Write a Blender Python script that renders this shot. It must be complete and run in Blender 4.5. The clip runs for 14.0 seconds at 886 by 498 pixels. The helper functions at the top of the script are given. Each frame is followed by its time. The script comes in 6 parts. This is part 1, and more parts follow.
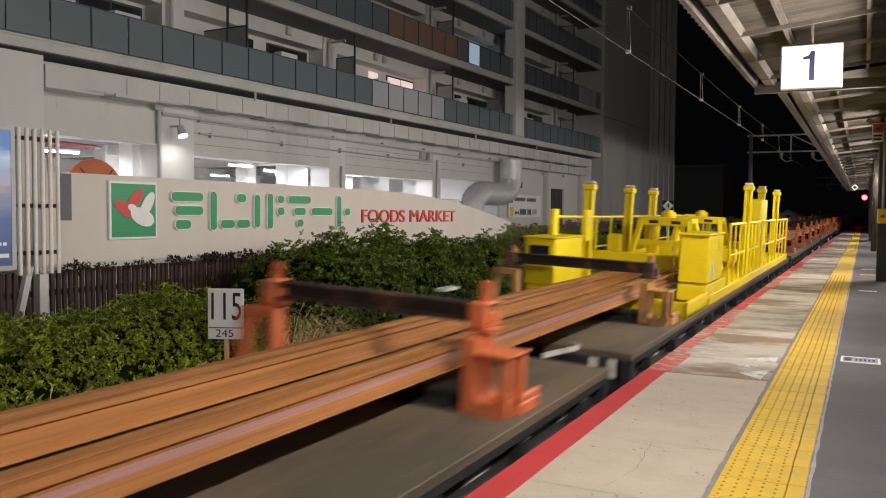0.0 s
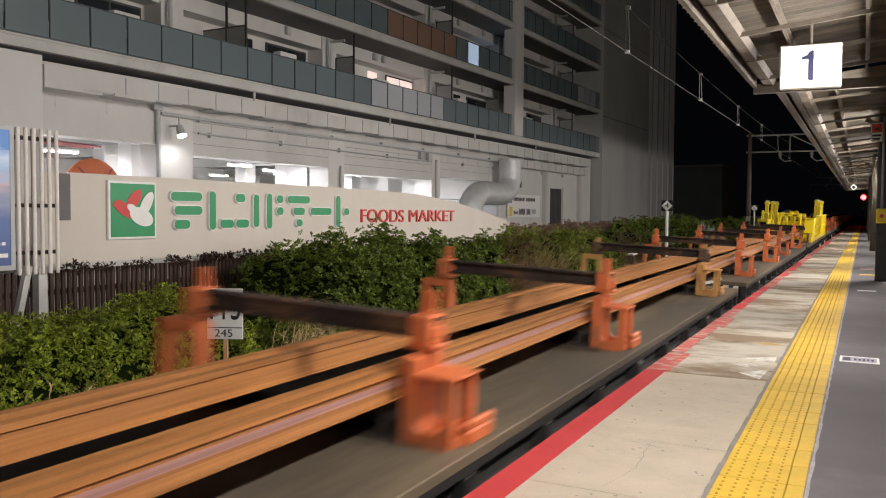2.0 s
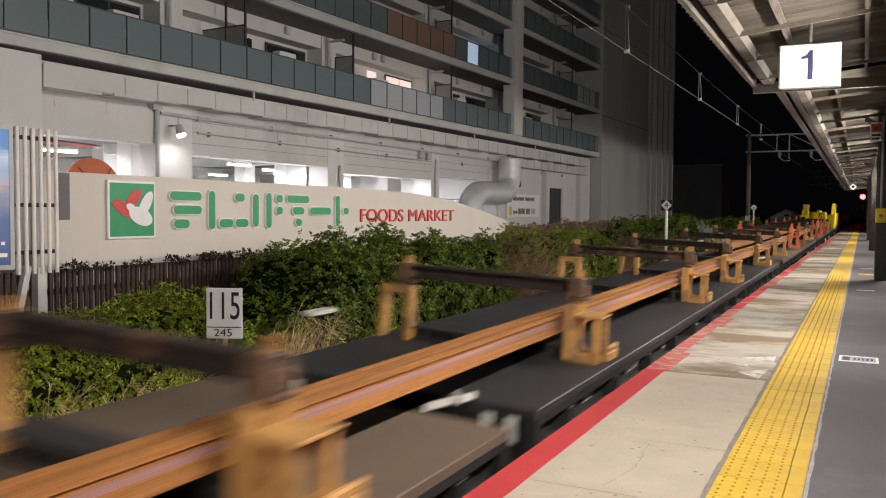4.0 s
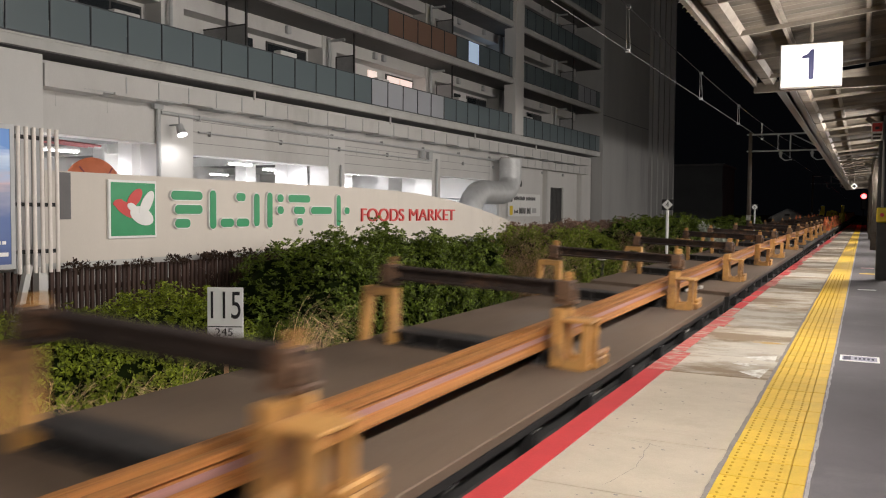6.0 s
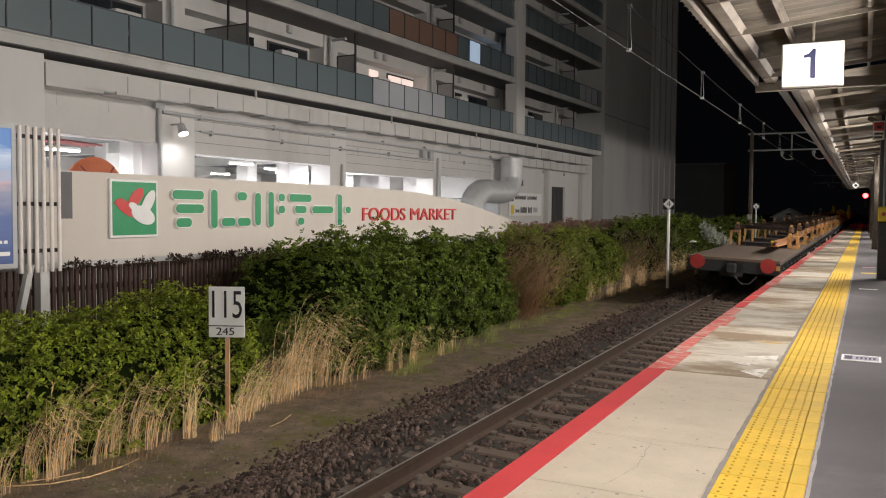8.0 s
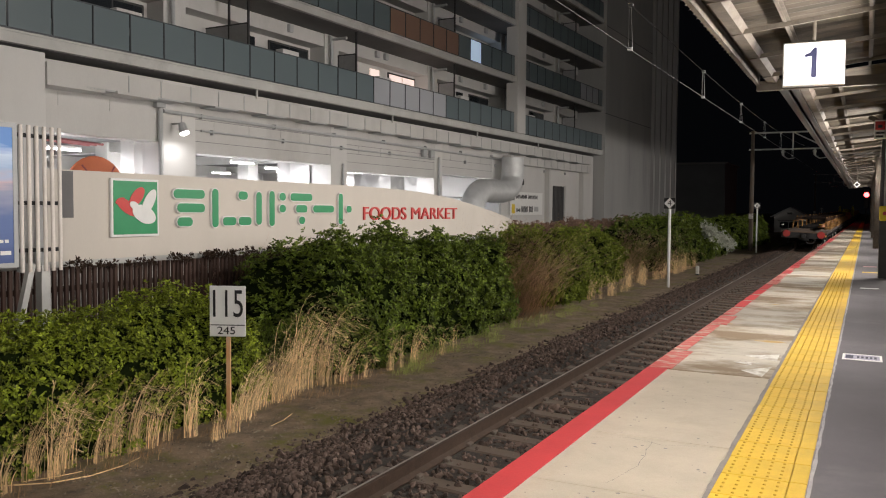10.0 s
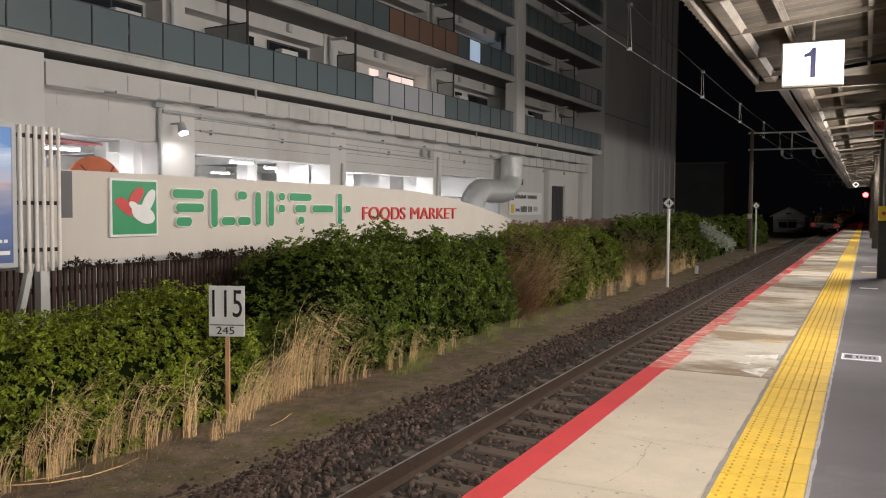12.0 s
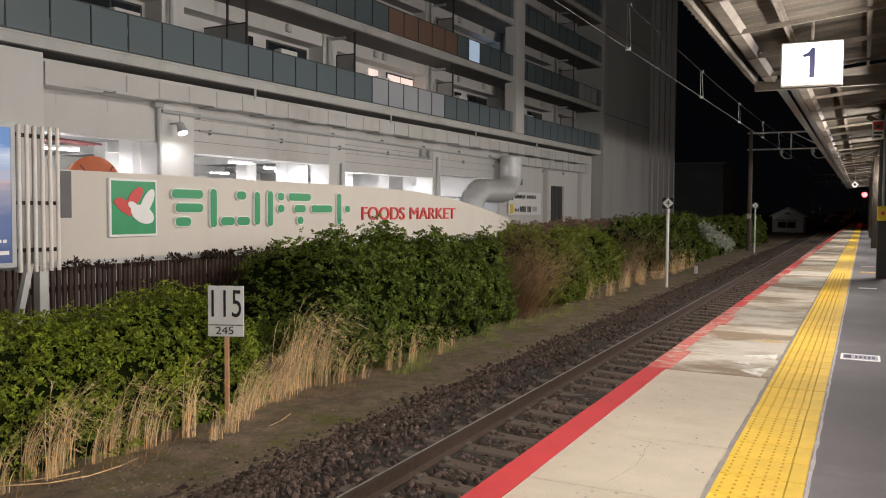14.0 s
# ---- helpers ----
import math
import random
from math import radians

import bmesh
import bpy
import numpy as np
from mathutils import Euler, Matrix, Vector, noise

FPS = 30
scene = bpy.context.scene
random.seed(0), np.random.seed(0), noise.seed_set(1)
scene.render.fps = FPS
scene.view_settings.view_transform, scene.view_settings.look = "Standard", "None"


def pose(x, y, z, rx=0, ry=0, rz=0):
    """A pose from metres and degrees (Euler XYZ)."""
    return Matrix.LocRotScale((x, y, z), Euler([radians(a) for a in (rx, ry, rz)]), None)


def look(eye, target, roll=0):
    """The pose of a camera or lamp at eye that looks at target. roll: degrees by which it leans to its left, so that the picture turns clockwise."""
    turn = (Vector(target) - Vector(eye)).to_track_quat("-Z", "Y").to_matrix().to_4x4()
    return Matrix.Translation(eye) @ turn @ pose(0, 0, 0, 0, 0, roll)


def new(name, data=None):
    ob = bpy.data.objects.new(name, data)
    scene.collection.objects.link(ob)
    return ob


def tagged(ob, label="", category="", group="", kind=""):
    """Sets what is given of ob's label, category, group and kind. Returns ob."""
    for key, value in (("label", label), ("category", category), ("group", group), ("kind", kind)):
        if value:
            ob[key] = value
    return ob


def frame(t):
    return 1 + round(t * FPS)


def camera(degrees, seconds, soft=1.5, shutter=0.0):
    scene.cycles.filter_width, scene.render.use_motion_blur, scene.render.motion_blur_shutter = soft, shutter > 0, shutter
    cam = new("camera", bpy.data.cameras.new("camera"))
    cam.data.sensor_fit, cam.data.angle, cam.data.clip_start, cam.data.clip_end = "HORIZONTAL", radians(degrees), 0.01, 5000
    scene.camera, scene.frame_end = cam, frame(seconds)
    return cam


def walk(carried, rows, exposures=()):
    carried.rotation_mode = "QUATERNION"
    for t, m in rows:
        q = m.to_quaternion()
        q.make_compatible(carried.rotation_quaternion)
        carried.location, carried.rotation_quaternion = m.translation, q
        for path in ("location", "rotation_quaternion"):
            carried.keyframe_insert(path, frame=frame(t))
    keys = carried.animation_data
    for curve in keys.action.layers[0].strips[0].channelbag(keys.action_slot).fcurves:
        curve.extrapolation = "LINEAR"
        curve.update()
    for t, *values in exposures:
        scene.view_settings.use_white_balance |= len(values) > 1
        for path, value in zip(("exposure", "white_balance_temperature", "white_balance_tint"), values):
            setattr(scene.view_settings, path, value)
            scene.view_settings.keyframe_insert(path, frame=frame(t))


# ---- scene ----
UNIT = 1.2               # metres to one unit of the site plan; the track and the train are in metres
SITE = Matrix.Scale(UNIT, 4)
V_TRAIN = 15.2           # metres a second along the track
TRACK_X, TRACK_Z, GRADE, CANT = -3.47, -1.0, 0.005, 2.5


def view(dx, dy):
    """Camera held by hand: a small turn about the standing pose."""
    k = 180 / math.pi / 1450
    return pose(0, 0, 1.32 * UNIT) @ pose(0, 0, 0, 0, 0, 27.22 + dx * k) @ pose(0, 0, 0, 90 - 2.71 + dy * k) @ pose(0, 0, 0, 0, 0, 0.41)


cam = camera(56.8, 14.0, soft=1.1, shutter=0.4)
walk(cam, [(t, view(dx, dy)) for t, dx, dy in (
    (0, -1, 4.8), (0.5, -1.5, 4.7), (1, -1.6, 4.7), (1.5, -1.6, 4.7), (2, -2.5, 4.5), (2.5, -3, 4.5), (3, -4, 4.3), (3.2, -4, 4.2),
    (5.3, -2.4, 3.2), (6, -2, 2.8), (6.5, -1.3, 1.7), (7, -1.2, 1.6), (7.5, 0, 1.6), (8.2, 0.2, 1.5),
    (10.3, 1.8, 0), (11, 1.2, 0), (12, 0.3, 0), (13, 0, 0), (13.5, 0, 0), (14, -1, 0))], exposures=((0, -0.3, 6600, 13), (0.5, -0.08, 6600, 13), (1, -0.06, 6600, 13), (3, -0.06, 6600, 13), (14, -0.03, 6600, 13)))

# ---- light: a night sky, the lamps of the station and of the car park, two added yard lamps ----
world = bpy.data.worlds.new("night")
world.use_nodes = True
scene.world = world
world.node_tree.nodes["Background"].inputs[0].default_value = (0.55, 0.62, 0.8, 1)
world.node_tree.nodes["Background"].inputs[1].default_value = 0.0022


def area(name, size_x, size_y, watts, colour, m):
    lamp = bpy.data.lights.new(name, "AREA")
    lamp.shape, lamp.size, lamp.size_y, lamp.energy, lamp.color = "RECTANGLE", size_x * UNIT, size_y * UNIT, watts, colour
    ob = new(name, lamp)
    ob.matrix_world = Matrix.Translation((UNIT - 1) * m.translation) @ m
    return ob


# ---- materials ----
def material(name, colour, rough=0.6, metal=0.0, vary=0.25, scale=6.0, bump=0.15, fine=60.0, stain=None, stain_at=0.62, random_piece=0.0, stretch=(1, 1, 1), emit=0.0, spec=0.5):
    mat = bpy.data.materials.new(name)
    mat.use_nodes = True
    nt = mat.node_tree
    b = nt.nodes["Principled BSDF"]
    b.inputs["Roughness"].default_value, b.inputs["Metallic"].default_value = rough, metal
    b.inputs["Specular IOR Level"].default_value = spec
    if emit:
        b.inputs["Base Color"].default_value = (*colour, 1)
        b.inputs["Emission Color"].default_value, b.inputs["Emission Strength"].default_value = (*colour, 1), emit
        return mat
    geo = nt.nodes.new("ShaderNodeTexCoord")
    mp = nt.nodes.new("ShaderNodeMapping")
    mp.inputs["Scale"].default_value = stretch
    nt.links.new(geo.outputs["Object"], mp.inputs[0])
    big, small = nt.nodes.new("ShaderNodeTexNoise"), nt.nodes.new("ShaderNodeTexNoise")
    big.inputs["Scale"].default_value, small.inputs["Scale"].default_value = scale, fine
    big.inputs["Detail"].default_value, small.inputs["Detail"].default_value = 6, 4
    big.inputs["Roughness"].default_value = 0.65
    for n in (big, small):
        nt.links.new(mp.outputs[0], n.inputs["Vector"])
    mix = nt.nodes.new("ShaderNodeMath")
    mix.operation = "MULTIPLY_ADD"
    nt.links.new(small.outputs[0], mix.inputs[0])
    mix.inputs[1].default_value = 0.4
    nt.links.new(big.outputs[0], mix.inputs[2])
    ramp = nt.nodes.new("ShaderNodeValToRGB")
    ramp.color_ramp.elements[0].position, ramp.color_ramp.elements[1].position = 0.45, 0.95
    ramp.color_ramp.elements[0].color = (*[c * (1 - vary) for c in colour], 1)
    ramp.color_ramp.elements[1].color = (*[min(1, c * (1 + vary)) for c in colour], 1)
    nt.links.new(mix.outputs[0], ramp.inputs[0])
    out = ramp.outputs[0]
    if stain:
        patch, edge = nt.nodes.new("ShaderNodeTexNoise"), nt.nodes.new("ShaderNodeValToRGB")
        patch.inputs["Scale"].default_value, patch.inputs["Detail"].default_value = scale * 0.35, 9
        patch.inputs["Roughness"].default_value = 0.7
        nt.links.new(mp.outputs[0], patch.inputs["Vector"])
        edge.color_ramp.elements[0].position, edge.color_ramp.elements[1].position = stain_at - 0.09, stain_at + 0.05
        nt.links.new(patch.outputs[0], edge.inputs[0])
        blend = nt.nodes.new("ShaderNodeMixRGB")
        blend.inputs[2].default_value = (*stain, 1)
        nt.links.new(edge.outputs[0], blend.inputs[0])
        nt.links.new(out, blend.inputs[1])
        out = blend.outputs[0]
    if random_piece:
        info = nt.nodes.new("ShaderNodeObjectInfo" if random_piece > 0 else "ShaderNodeNewGeometry")
        hsv, rng = nt.nodes.new("ShaderNodeHueSaturation"), nt.nodes.new("ShaderNodeMapRange")
        rng.inputs[3].default_value, rng.inputs[4].default_value = 1 - abs(random_piece), 1 + abs(random_piece)
        nt.links.new(info.outputs["Random" if random_piece > 0 else "Random Per Island"], rng.inputs[0])
        nt.links.new(rng.outputs[0], hsv.inputs["Value"])
        nt.links.new(out, hsv.inputs["Color"])
        out = hsv.outputs[0]
    nt.links.new(out, b.inputs["Base Color"])
    if bump:
        bp = nt.nodes.new("ShaderNodeBump")
        bp.inputs["Strength"].default_value, bp.inputs["Distance"].default_value = bump, 0.02
        nt.links.new(mix.outputs[0], bp.inputs["Height"])
        nt.links.new(bp.outputs[0], b.inputs["Normal"])
    return mat


def glass(name, colour, rough=0.1):
    mat = bpy.data.materials.new(name)
    mat.use_nodes = True
    b = mat.node_tree.nodes["Principled BSDF"]
    b.inputs["Base Color"].default_value, b.inputs["Roughness"].default_value = (*colour, 1), rough
    b.inputs["Transmission Weight"].default_value = 0.25
    return mat


M = dict(
    wall=material("painted_wall", (0.56, 0.55, 0.53), 0.75, vary=0.07, scale=0.6, bump=0.08, fine=40, stain=(0.45, 0.44, 0.42), stain_at=0.64, stretch=(1, 1, 0.35)),
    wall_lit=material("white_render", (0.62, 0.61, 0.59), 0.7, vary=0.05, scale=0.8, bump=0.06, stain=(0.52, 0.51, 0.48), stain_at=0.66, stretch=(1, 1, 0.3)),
    slab=material("slab_edge_concrete", (0.5, 0.5, 0.48), 0.8, vary=0.12, scale=1.2, bump=0.1, stain=(0.36, 0.35, 0.33), stain_at=0.64),
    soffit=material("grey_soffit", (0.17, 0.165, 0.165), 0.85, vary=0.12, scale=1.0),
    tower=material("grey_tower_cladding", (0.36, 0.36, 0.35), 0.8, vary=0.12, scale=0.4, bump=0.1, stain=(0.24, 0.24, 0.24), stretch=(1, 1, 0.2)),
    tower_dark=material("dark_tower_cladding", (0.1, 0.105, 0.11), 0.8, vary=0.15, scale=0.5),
    frosted=glass("frosted_balcony_glass", (0.17, 0.215, 0.23), 0.3),
    dark_frame=material("dark_bronze_metal", (0.05, 0.05, 0.05), 0.5, 0.4, vary=0.15, bump=0.03),
    pipe=material("grey_painted_pipe", (0.42, 0.43, 0.43), 0.5, vary=0.1, bump=0.03),
    duct=material("galvanised_duct", (0.62, 0.63, 0.63), 0.5, 0.3, vary=0.12, scale=3, bump=0.04),
    window=glass("dark_window_glass", (0.03, 0.035, 0.04), 0.08),
    sign_wall=material("cream_sign_wall", (0.64, 0.59, 0.525), 0.75, vary=0.05, scale=1.0, bump=0.08, stain=(0.58, 0.54, 0.48), stain_at=0.68, stretch=(1, 1, 0.3)),
    green=material("green_enamel", (0.005, 0.28, 0.1), 0.4, vary=0.08, scale=4, bump=0.02),
    red=material("red_enamel", (0.6, 0.035, 0.03), 0.4, vary=0.08, bump=0.02),
    white=material("white_enamel", (0.8, 0.8, 0.78), 0.45, vary=0.05, bump=0.02),
    black=material("black_enamel", (0.015, 0.015, 0.017), 0.45, vary=0.2, bump=0.02),
    fence=material("dark_brown_timber", (0.06, 0.032, 0.024), 0.75, vary=0.35, scale=8, stretch=(1, 1, 0.1), random_piece=0.25),
    aluminium=material("brushed_aluminium", (0.6, 0.6, 0.58), 0.4, 0.6, vary=0.08, bump=0.03),
    leaf=material("glossy_hedge_leaf", (0.19, 0.235, 0.022), 0.5, vary=0.55, scale=2.2, fine=14, random_piece=-0.75, bump=0, spec=0.22),
    leaf_deep=material("deep_green_hedge_leaf", (0.115, 0.16, 0.02), 0.5, vary=0.55, scale=2.0, fine=12, random_piece=-0.8, bump=0, spec=0.3),
    leaf_far=material("dull_hedge_leaf", (0.18, 0.225, 0.03), 0.6, vary=0.4, scale=1.2, fine=9, random_piece=-0.6, bump=0, spec=0.2),
    bare=material("bare_brown_hedge", (0.22, 0.14, 0.11), 0.9, vary=0.4, scale=2, fine=12, random_piece=-0.5, bump=0, spec=0.1),
    core=material("hedge_inner_shade", (0.01, 0.016, 0.004), 0.95, vary=0.4, spec=0.05),
    twig=material("bare_twigs", (0.6, 0.43, 0.29), 0.85, vary=0.3, random_piece=-0.6, bump=0, spec=0.15),
    straw=material("dry_grass", (0.78, 0.56, 0.3), 0.75, vary=0.25, scale=3, random_piece=-0.5, bump=0, spec=0.2),
    litter=material("dead_grass_litter", (0.3, 0.19, 0.1), 0.9, vary=0.3, scale=3, random_piece=-0.5, bump=0, spec=0.1),
    weed=material("fresh_weeds", (0.29, 0.31, 0.085), 0.75, vary=0.3, random_piece=-0.35, bump=0),
    soil=material("bare_soil", (0.2, 0.148, 0.1), 0.95, vary=0.6, scale=3.5, fine=70, bump=1.0, stain=(0.15, 0.14, 0.03), stain_at=0.6),
    ballast=material("ballast_stone", (0.1, 0.071, 0.058), 0.85, vary=0.35, scale=8, random_piece=-0.65, bump=0.2, spec=0.25),
    bed=material("ballast_bed", (0.035, 0.027, 0.022), 0.95, vary=0.5, scale=18, fine=60, bump=0.8),
    sleeper=material("concrete_sleeper", (0.115, 0.095, 0.078), 0.85, vary=0.25, scale=5, stain=(0.11, 0.08, 0.06), stain_at=0.52),
    rail_rust=material("rusty_rail", (0.06, 0.036, 0.024), 0.75, 0.2, vary=0.3, scale=10),
    rail_head=material("polished_rail_head", (0.36, 0.33, 0.3), 0.5, 0.6, vary=0.15, scale=10, bump=0.02),
    concrete=material("platform_concrete", (0.47, 0.41, 0.325), 0.8, vary=0.13, scale=2.2, fine=150, bump=0.15, stain=(0.4, 0.34, 0.265), stain_at=0.63, random_piece=0.04),
    concrete_old=material("worn_platform_concrete", (0.5, 0.46, 0.39), 0.8, vary=0.15, scale=2.2, fine=90, bump=0.15, stain=(0.22, 0.16, 0.1), stain_at=0.52, stretch=(0.7, 1.3, 1), random_piece=0.16),
    asphalt=material("dark_platform_asphalt", (0.132, 0.122, 0.133), 0.8, vary=0.15, scale=1.2, fine=220, bump=0.25, stain=(0.185, 0.175, 0.18), stain_at=0.62),
    red_line=material("red_edge_paint", (0.52, 0.045, 0.05), 0.65, vary=0.1, scale=3, stain=(0.66, 0.28, 0.25), stain_at=0.78),
    red_worn=material("worn_red_edge_paint", (0.52, 0.09, 0.08), 0.7, vary=0.15, scale=26, fine=90, stain=(0.5, 0.42, 0.35), stain_at=0.57, stretch=(0.6, 1.3, 1)),
    tactile=material("yellow_tactile_tile", (0.7, 0.45, 0.035), 0.6, vary=0.12, scale=4, fine=80, bump=0.06, random_piece=0.08, stain=(0.56, 0.34, 0.03), stain_at=0.66),
    tactile_dot=material("shaded_tactile_dot", (0.5, 0.3, 0.025), 0.7, vary=0.2, scale=9),
    mortar=material("grey_mortar", (0.24, 0.22, 0.215), 0.85, vary=0.2, scale=8),
    roof_steel=material("weathered_canopy_steel", (0.13, 0.11, 0.088), 0.75, vary=0.3, scale=4, stain=(0.075, 0.055, 0.04), stain_at=0.6),
    roof_sheet=material("canopy_roof_sheet", (0.085, 0.07, 0.052), 0.8, vary=0.3, scale=2.5, stain=(0.03, 0.025, 0.02), stain_at=0.58, stretch=(0.4, 1.5, 1)),
    lamp_white=material("lit_sign_face", (1, 1, 1), emit=1.6),
    tube=material("fluorescent_tube", (1.0, 0.97, 0.93), emit=14),
    lamp_red=material("red_signal_lens", (1, 0.03, 0.03), emit=25),
    lit_window=material("lit_window", (1.0, 0.82, 0.74), emit=0.6),
    lit_blue=material("blue_pane_glow", (0.5, 0.65, 0.85), emit=0.45),
    yellow=material("yellow_machine_paint", (0.83, 0.64, 0.005), 0.45, vary=0.08, scale=5, bump=0.04, stain=(0.6, 0.4, 0.02), stain_at=0.74),
    orange=material("orange_rack_paint", (0.55, 0.14, 0.045), 0.6, vary=0.15, scale=7, stain=(0.3, 0.12, 0.06), stain_at=0.62),
    tan=material("faded_ochre_rack_paint", (0.5, 0.265, 0.08), 0.65, vary=0.2, scale=7, stain=(0.22, 0.12, 0.06), stain_at=0.58),
    bar=material("dark_rusty_beam", (0.034, 0.024, 0.02), 0.8, vary=0.35, scale=6, stain=(0.15, 0.075, 0.04), stain_at=0.62, spec=0.25),
    clamp=material("rusty_clamp_steel", (0.13, 0.072, 0.04), 0.8, vary=0.35, scale=9, stain=(0.045, 0.03, 0.025), stain_at=0.55),
    rail_new=material("orange_rusted_rail", (0.35, 0.148, 0.043), 0.65, 0.1, vary=0.45, scale=22, stretch=(1, 0.012, 1)),
    rail_web=material("lilac_primer_rail_web", (0.36, 0.2, 0.19), 0.6, 0.1, vary=0.3, scale=20, stretch=(1, 0.012, 1)),
    deck=material("weathered_wagon_deck", (0.075, 0.06, 0.042), 0.75, vary=0.2, scale=2, stain=(0.14, 0.105, 0.065), stain_at=0.56, stretch=(1, 0.2, 1)),
    deck_black=material("black_painted_wagon_deck", (0.03, 0.03, 0.033), 0.55, vary=0.4, scale=2, stretch=(1, 0.3, 1)),
    deck_brown=material("brown_wagon_deck", (0.13, 0.09, 0.062), 0.8, vary=0.15, scale=1.5, stain=(0.13, 0.1, 0.08), stretch=(1, 0.3, 1)),
    under=material("black_underframe", (0.022, 0.021, 0.021), 0.6, vary=0.3, scale=5),
    disc=material("red_tail_disc", (0.36, 0.035, 0.03), 0.4, vary=0.1),
    clay=material("orange_ball_panel", (0.5, 0.14, 0.06), 0.7, vary=0.1, scale=3),
    yellow_band=material("yellow_wall_band", (0.75, 0.55, 0.03), 0.6, vary=0.05),
    wire=material("dark_wire", (0.08, 0.08, 0.08), 0.5, 0.5, bump=0),
)


# ---- mesh helpers ----
def box(bm, x0, x1, y0, y1, z0, z1, bevel=0.0):
    vs = [bm.verts.new((x, y, z)) for x in (x0, x1) for y in (y0, y1) for z in (z0, z1)]
    fs = [bm.faces.new([vs[i] for i in q]) for q in ((0, 1, 3, 2), (4, 6, 7, 5), (0, 4, 5, 1), (2, 3, 7, 6), (0, 2, 6, 4), (1, 5, 7, 3))]
    if bevel:
        edges = list({e for f in fs for e in f.edges})
        bmesh.ops.bevel(bm, geom=edges, offset=bevel, segments=1, affect="EDGES")
    return bm


def boxes(*dims, bevel=0.0):
    bm = bmesh.new()
    for d in dims:
        box(bm, *d, bevel=bevel)
    return bm


def rod(bm, a, b, r0, r1=None, n=10):
    """A round bar from a to b."""
    a, b, r1 = Vector(a), Vector(b), r0 if r1 is None else r1
    q = (b - a).to_track_quat("Z", "Y").to_matrix().to_4x4()
    bmesh.ops.create_cone(bm, cap_ends=True, segments=n, radius1=r0, radius2=r1, depth=(b - a).length, matrix=Matrix.Translation((a + b) / 2) @ q)
    return bm


def rods(*items, n=10):
    bm = bmesh.new()
    for it in items:
        rod(bm, *it, n=n)
    return bm


def bar(bm, a, b, w, h):
    """A square bar from a to b."""
    a, b = Vector(a), Vector(b)
    m = Matrix.Translation((a + b) / 2) @ (b - a).to_track_quat("Z", "Y").to_matrix().to_4x4() @ Matrix.Diagonal((w, h, (b - a).length, 1))
    bmesh.ops.create_cube(bm, size=1, matrix=m)
    return bm


def sweep(profile, y0, y1, close=True):
    """A profile of (x, z) drawn out along y."""
    bm = bmesh.new()
    a = [bm.verts.new((x, y0, z)) for x, z in profile]
    b = [bm.verts.new((x, y1, z)) for x, z in profile]
    n = len(profile)
    for i in range(n if close else n - 1):
        bm.faces.new((a[i], a[(i + 1) % n], b[(i + 1) % n], b[i]))
    if close:
        bm.faces.new(a[::-1]), bm.faces.new(b)
    bmesh.ops.recalc_face_normals(bm, faces=bm.faces)
    return bm


def mesh_of(name, bm, mat):
    me = bpy.data.meshes.new(name)
    bm.to_mesh(me)
    bm.free()
    for m in (mat if isinstance(mat, (list, tuple)) else (mat,)):
        me.materials.append(m)
    return me


def part(name, bm, mat, parent, label=""):
    ob = new(name, bm if isinstance(bm, bpy.types.Mesh) else mesh_of(name, bm, mat))
    ob.parent = parent
    return tagged(ob, label)


def thing(name, label, category, m=None, group="", kind="", bm=None, mat=None):
    ob = new(name, mesh_of(name, bm, mat) if bm else None)
    ob.matrix_world = SITE @ (m or Matrix())
    return tagged(ob, label, category, group, kind)


def soup(name, verts, faces, mat):
    me = bpy.data.meshes.new(name)
    me.from_pydata(verts, [], faces)
    me.materials.append(mat)
    return me


def text(body, size, mat, depth=0.004, shear=0.0, width=1.0):
    """Raised letters in the xz plane, facing -y, centred."""
    cu = bpy.data.curves.new("letters", "FONT")
    cu.body, cu.size, cu.extrude, cu.align_x, cu.align_y, cu.shear = body, size, depth, "CENTER", "CENTER", shear
    ob = new("letters", cu)
    me = bpy.data.meshes.new_from_object(ob.evaluated_get(bpy.context.evaluated_depsgraph_get()))
    bpy.data.objects.remove(ob)
    me.transform(Matrix.Rotation(radians(90), 4, "X") @ Matrix.Diagonal((width, 1, 1, 1)))
    me.materials.clear()
    me.materials.append(mat)
    return me


# ---- ground, track bed, platform ----
def grade(y):
    return GRADE * max(-60, min(y, 400))


def strip(name, xs_zs, ys, mat, label, category, wobble=0.0):
    """A sheet across the given (x, z) stations, following the track's rise along y."""
    verts, faces, n = [], [], len(xs_zs)
    for y in ys:
        for x, z in xs_zs:
            verts.append((x, y, z + grade(y) + wobble * noise.noise((x * 1.3, y * 1.3, 0))))
    for j in range(len(ys) - 1):
        for i in range(n - 1):
            faces.append((j * n + i, j * n + i + 1, (j + 1) * n + i + 1, (j + 1) * n + i))
    ob = new(name, soup(name, verts, faces, mat))
    ob.matrix_world = SITE
    return tagged(ob, label, category, kind="structure")


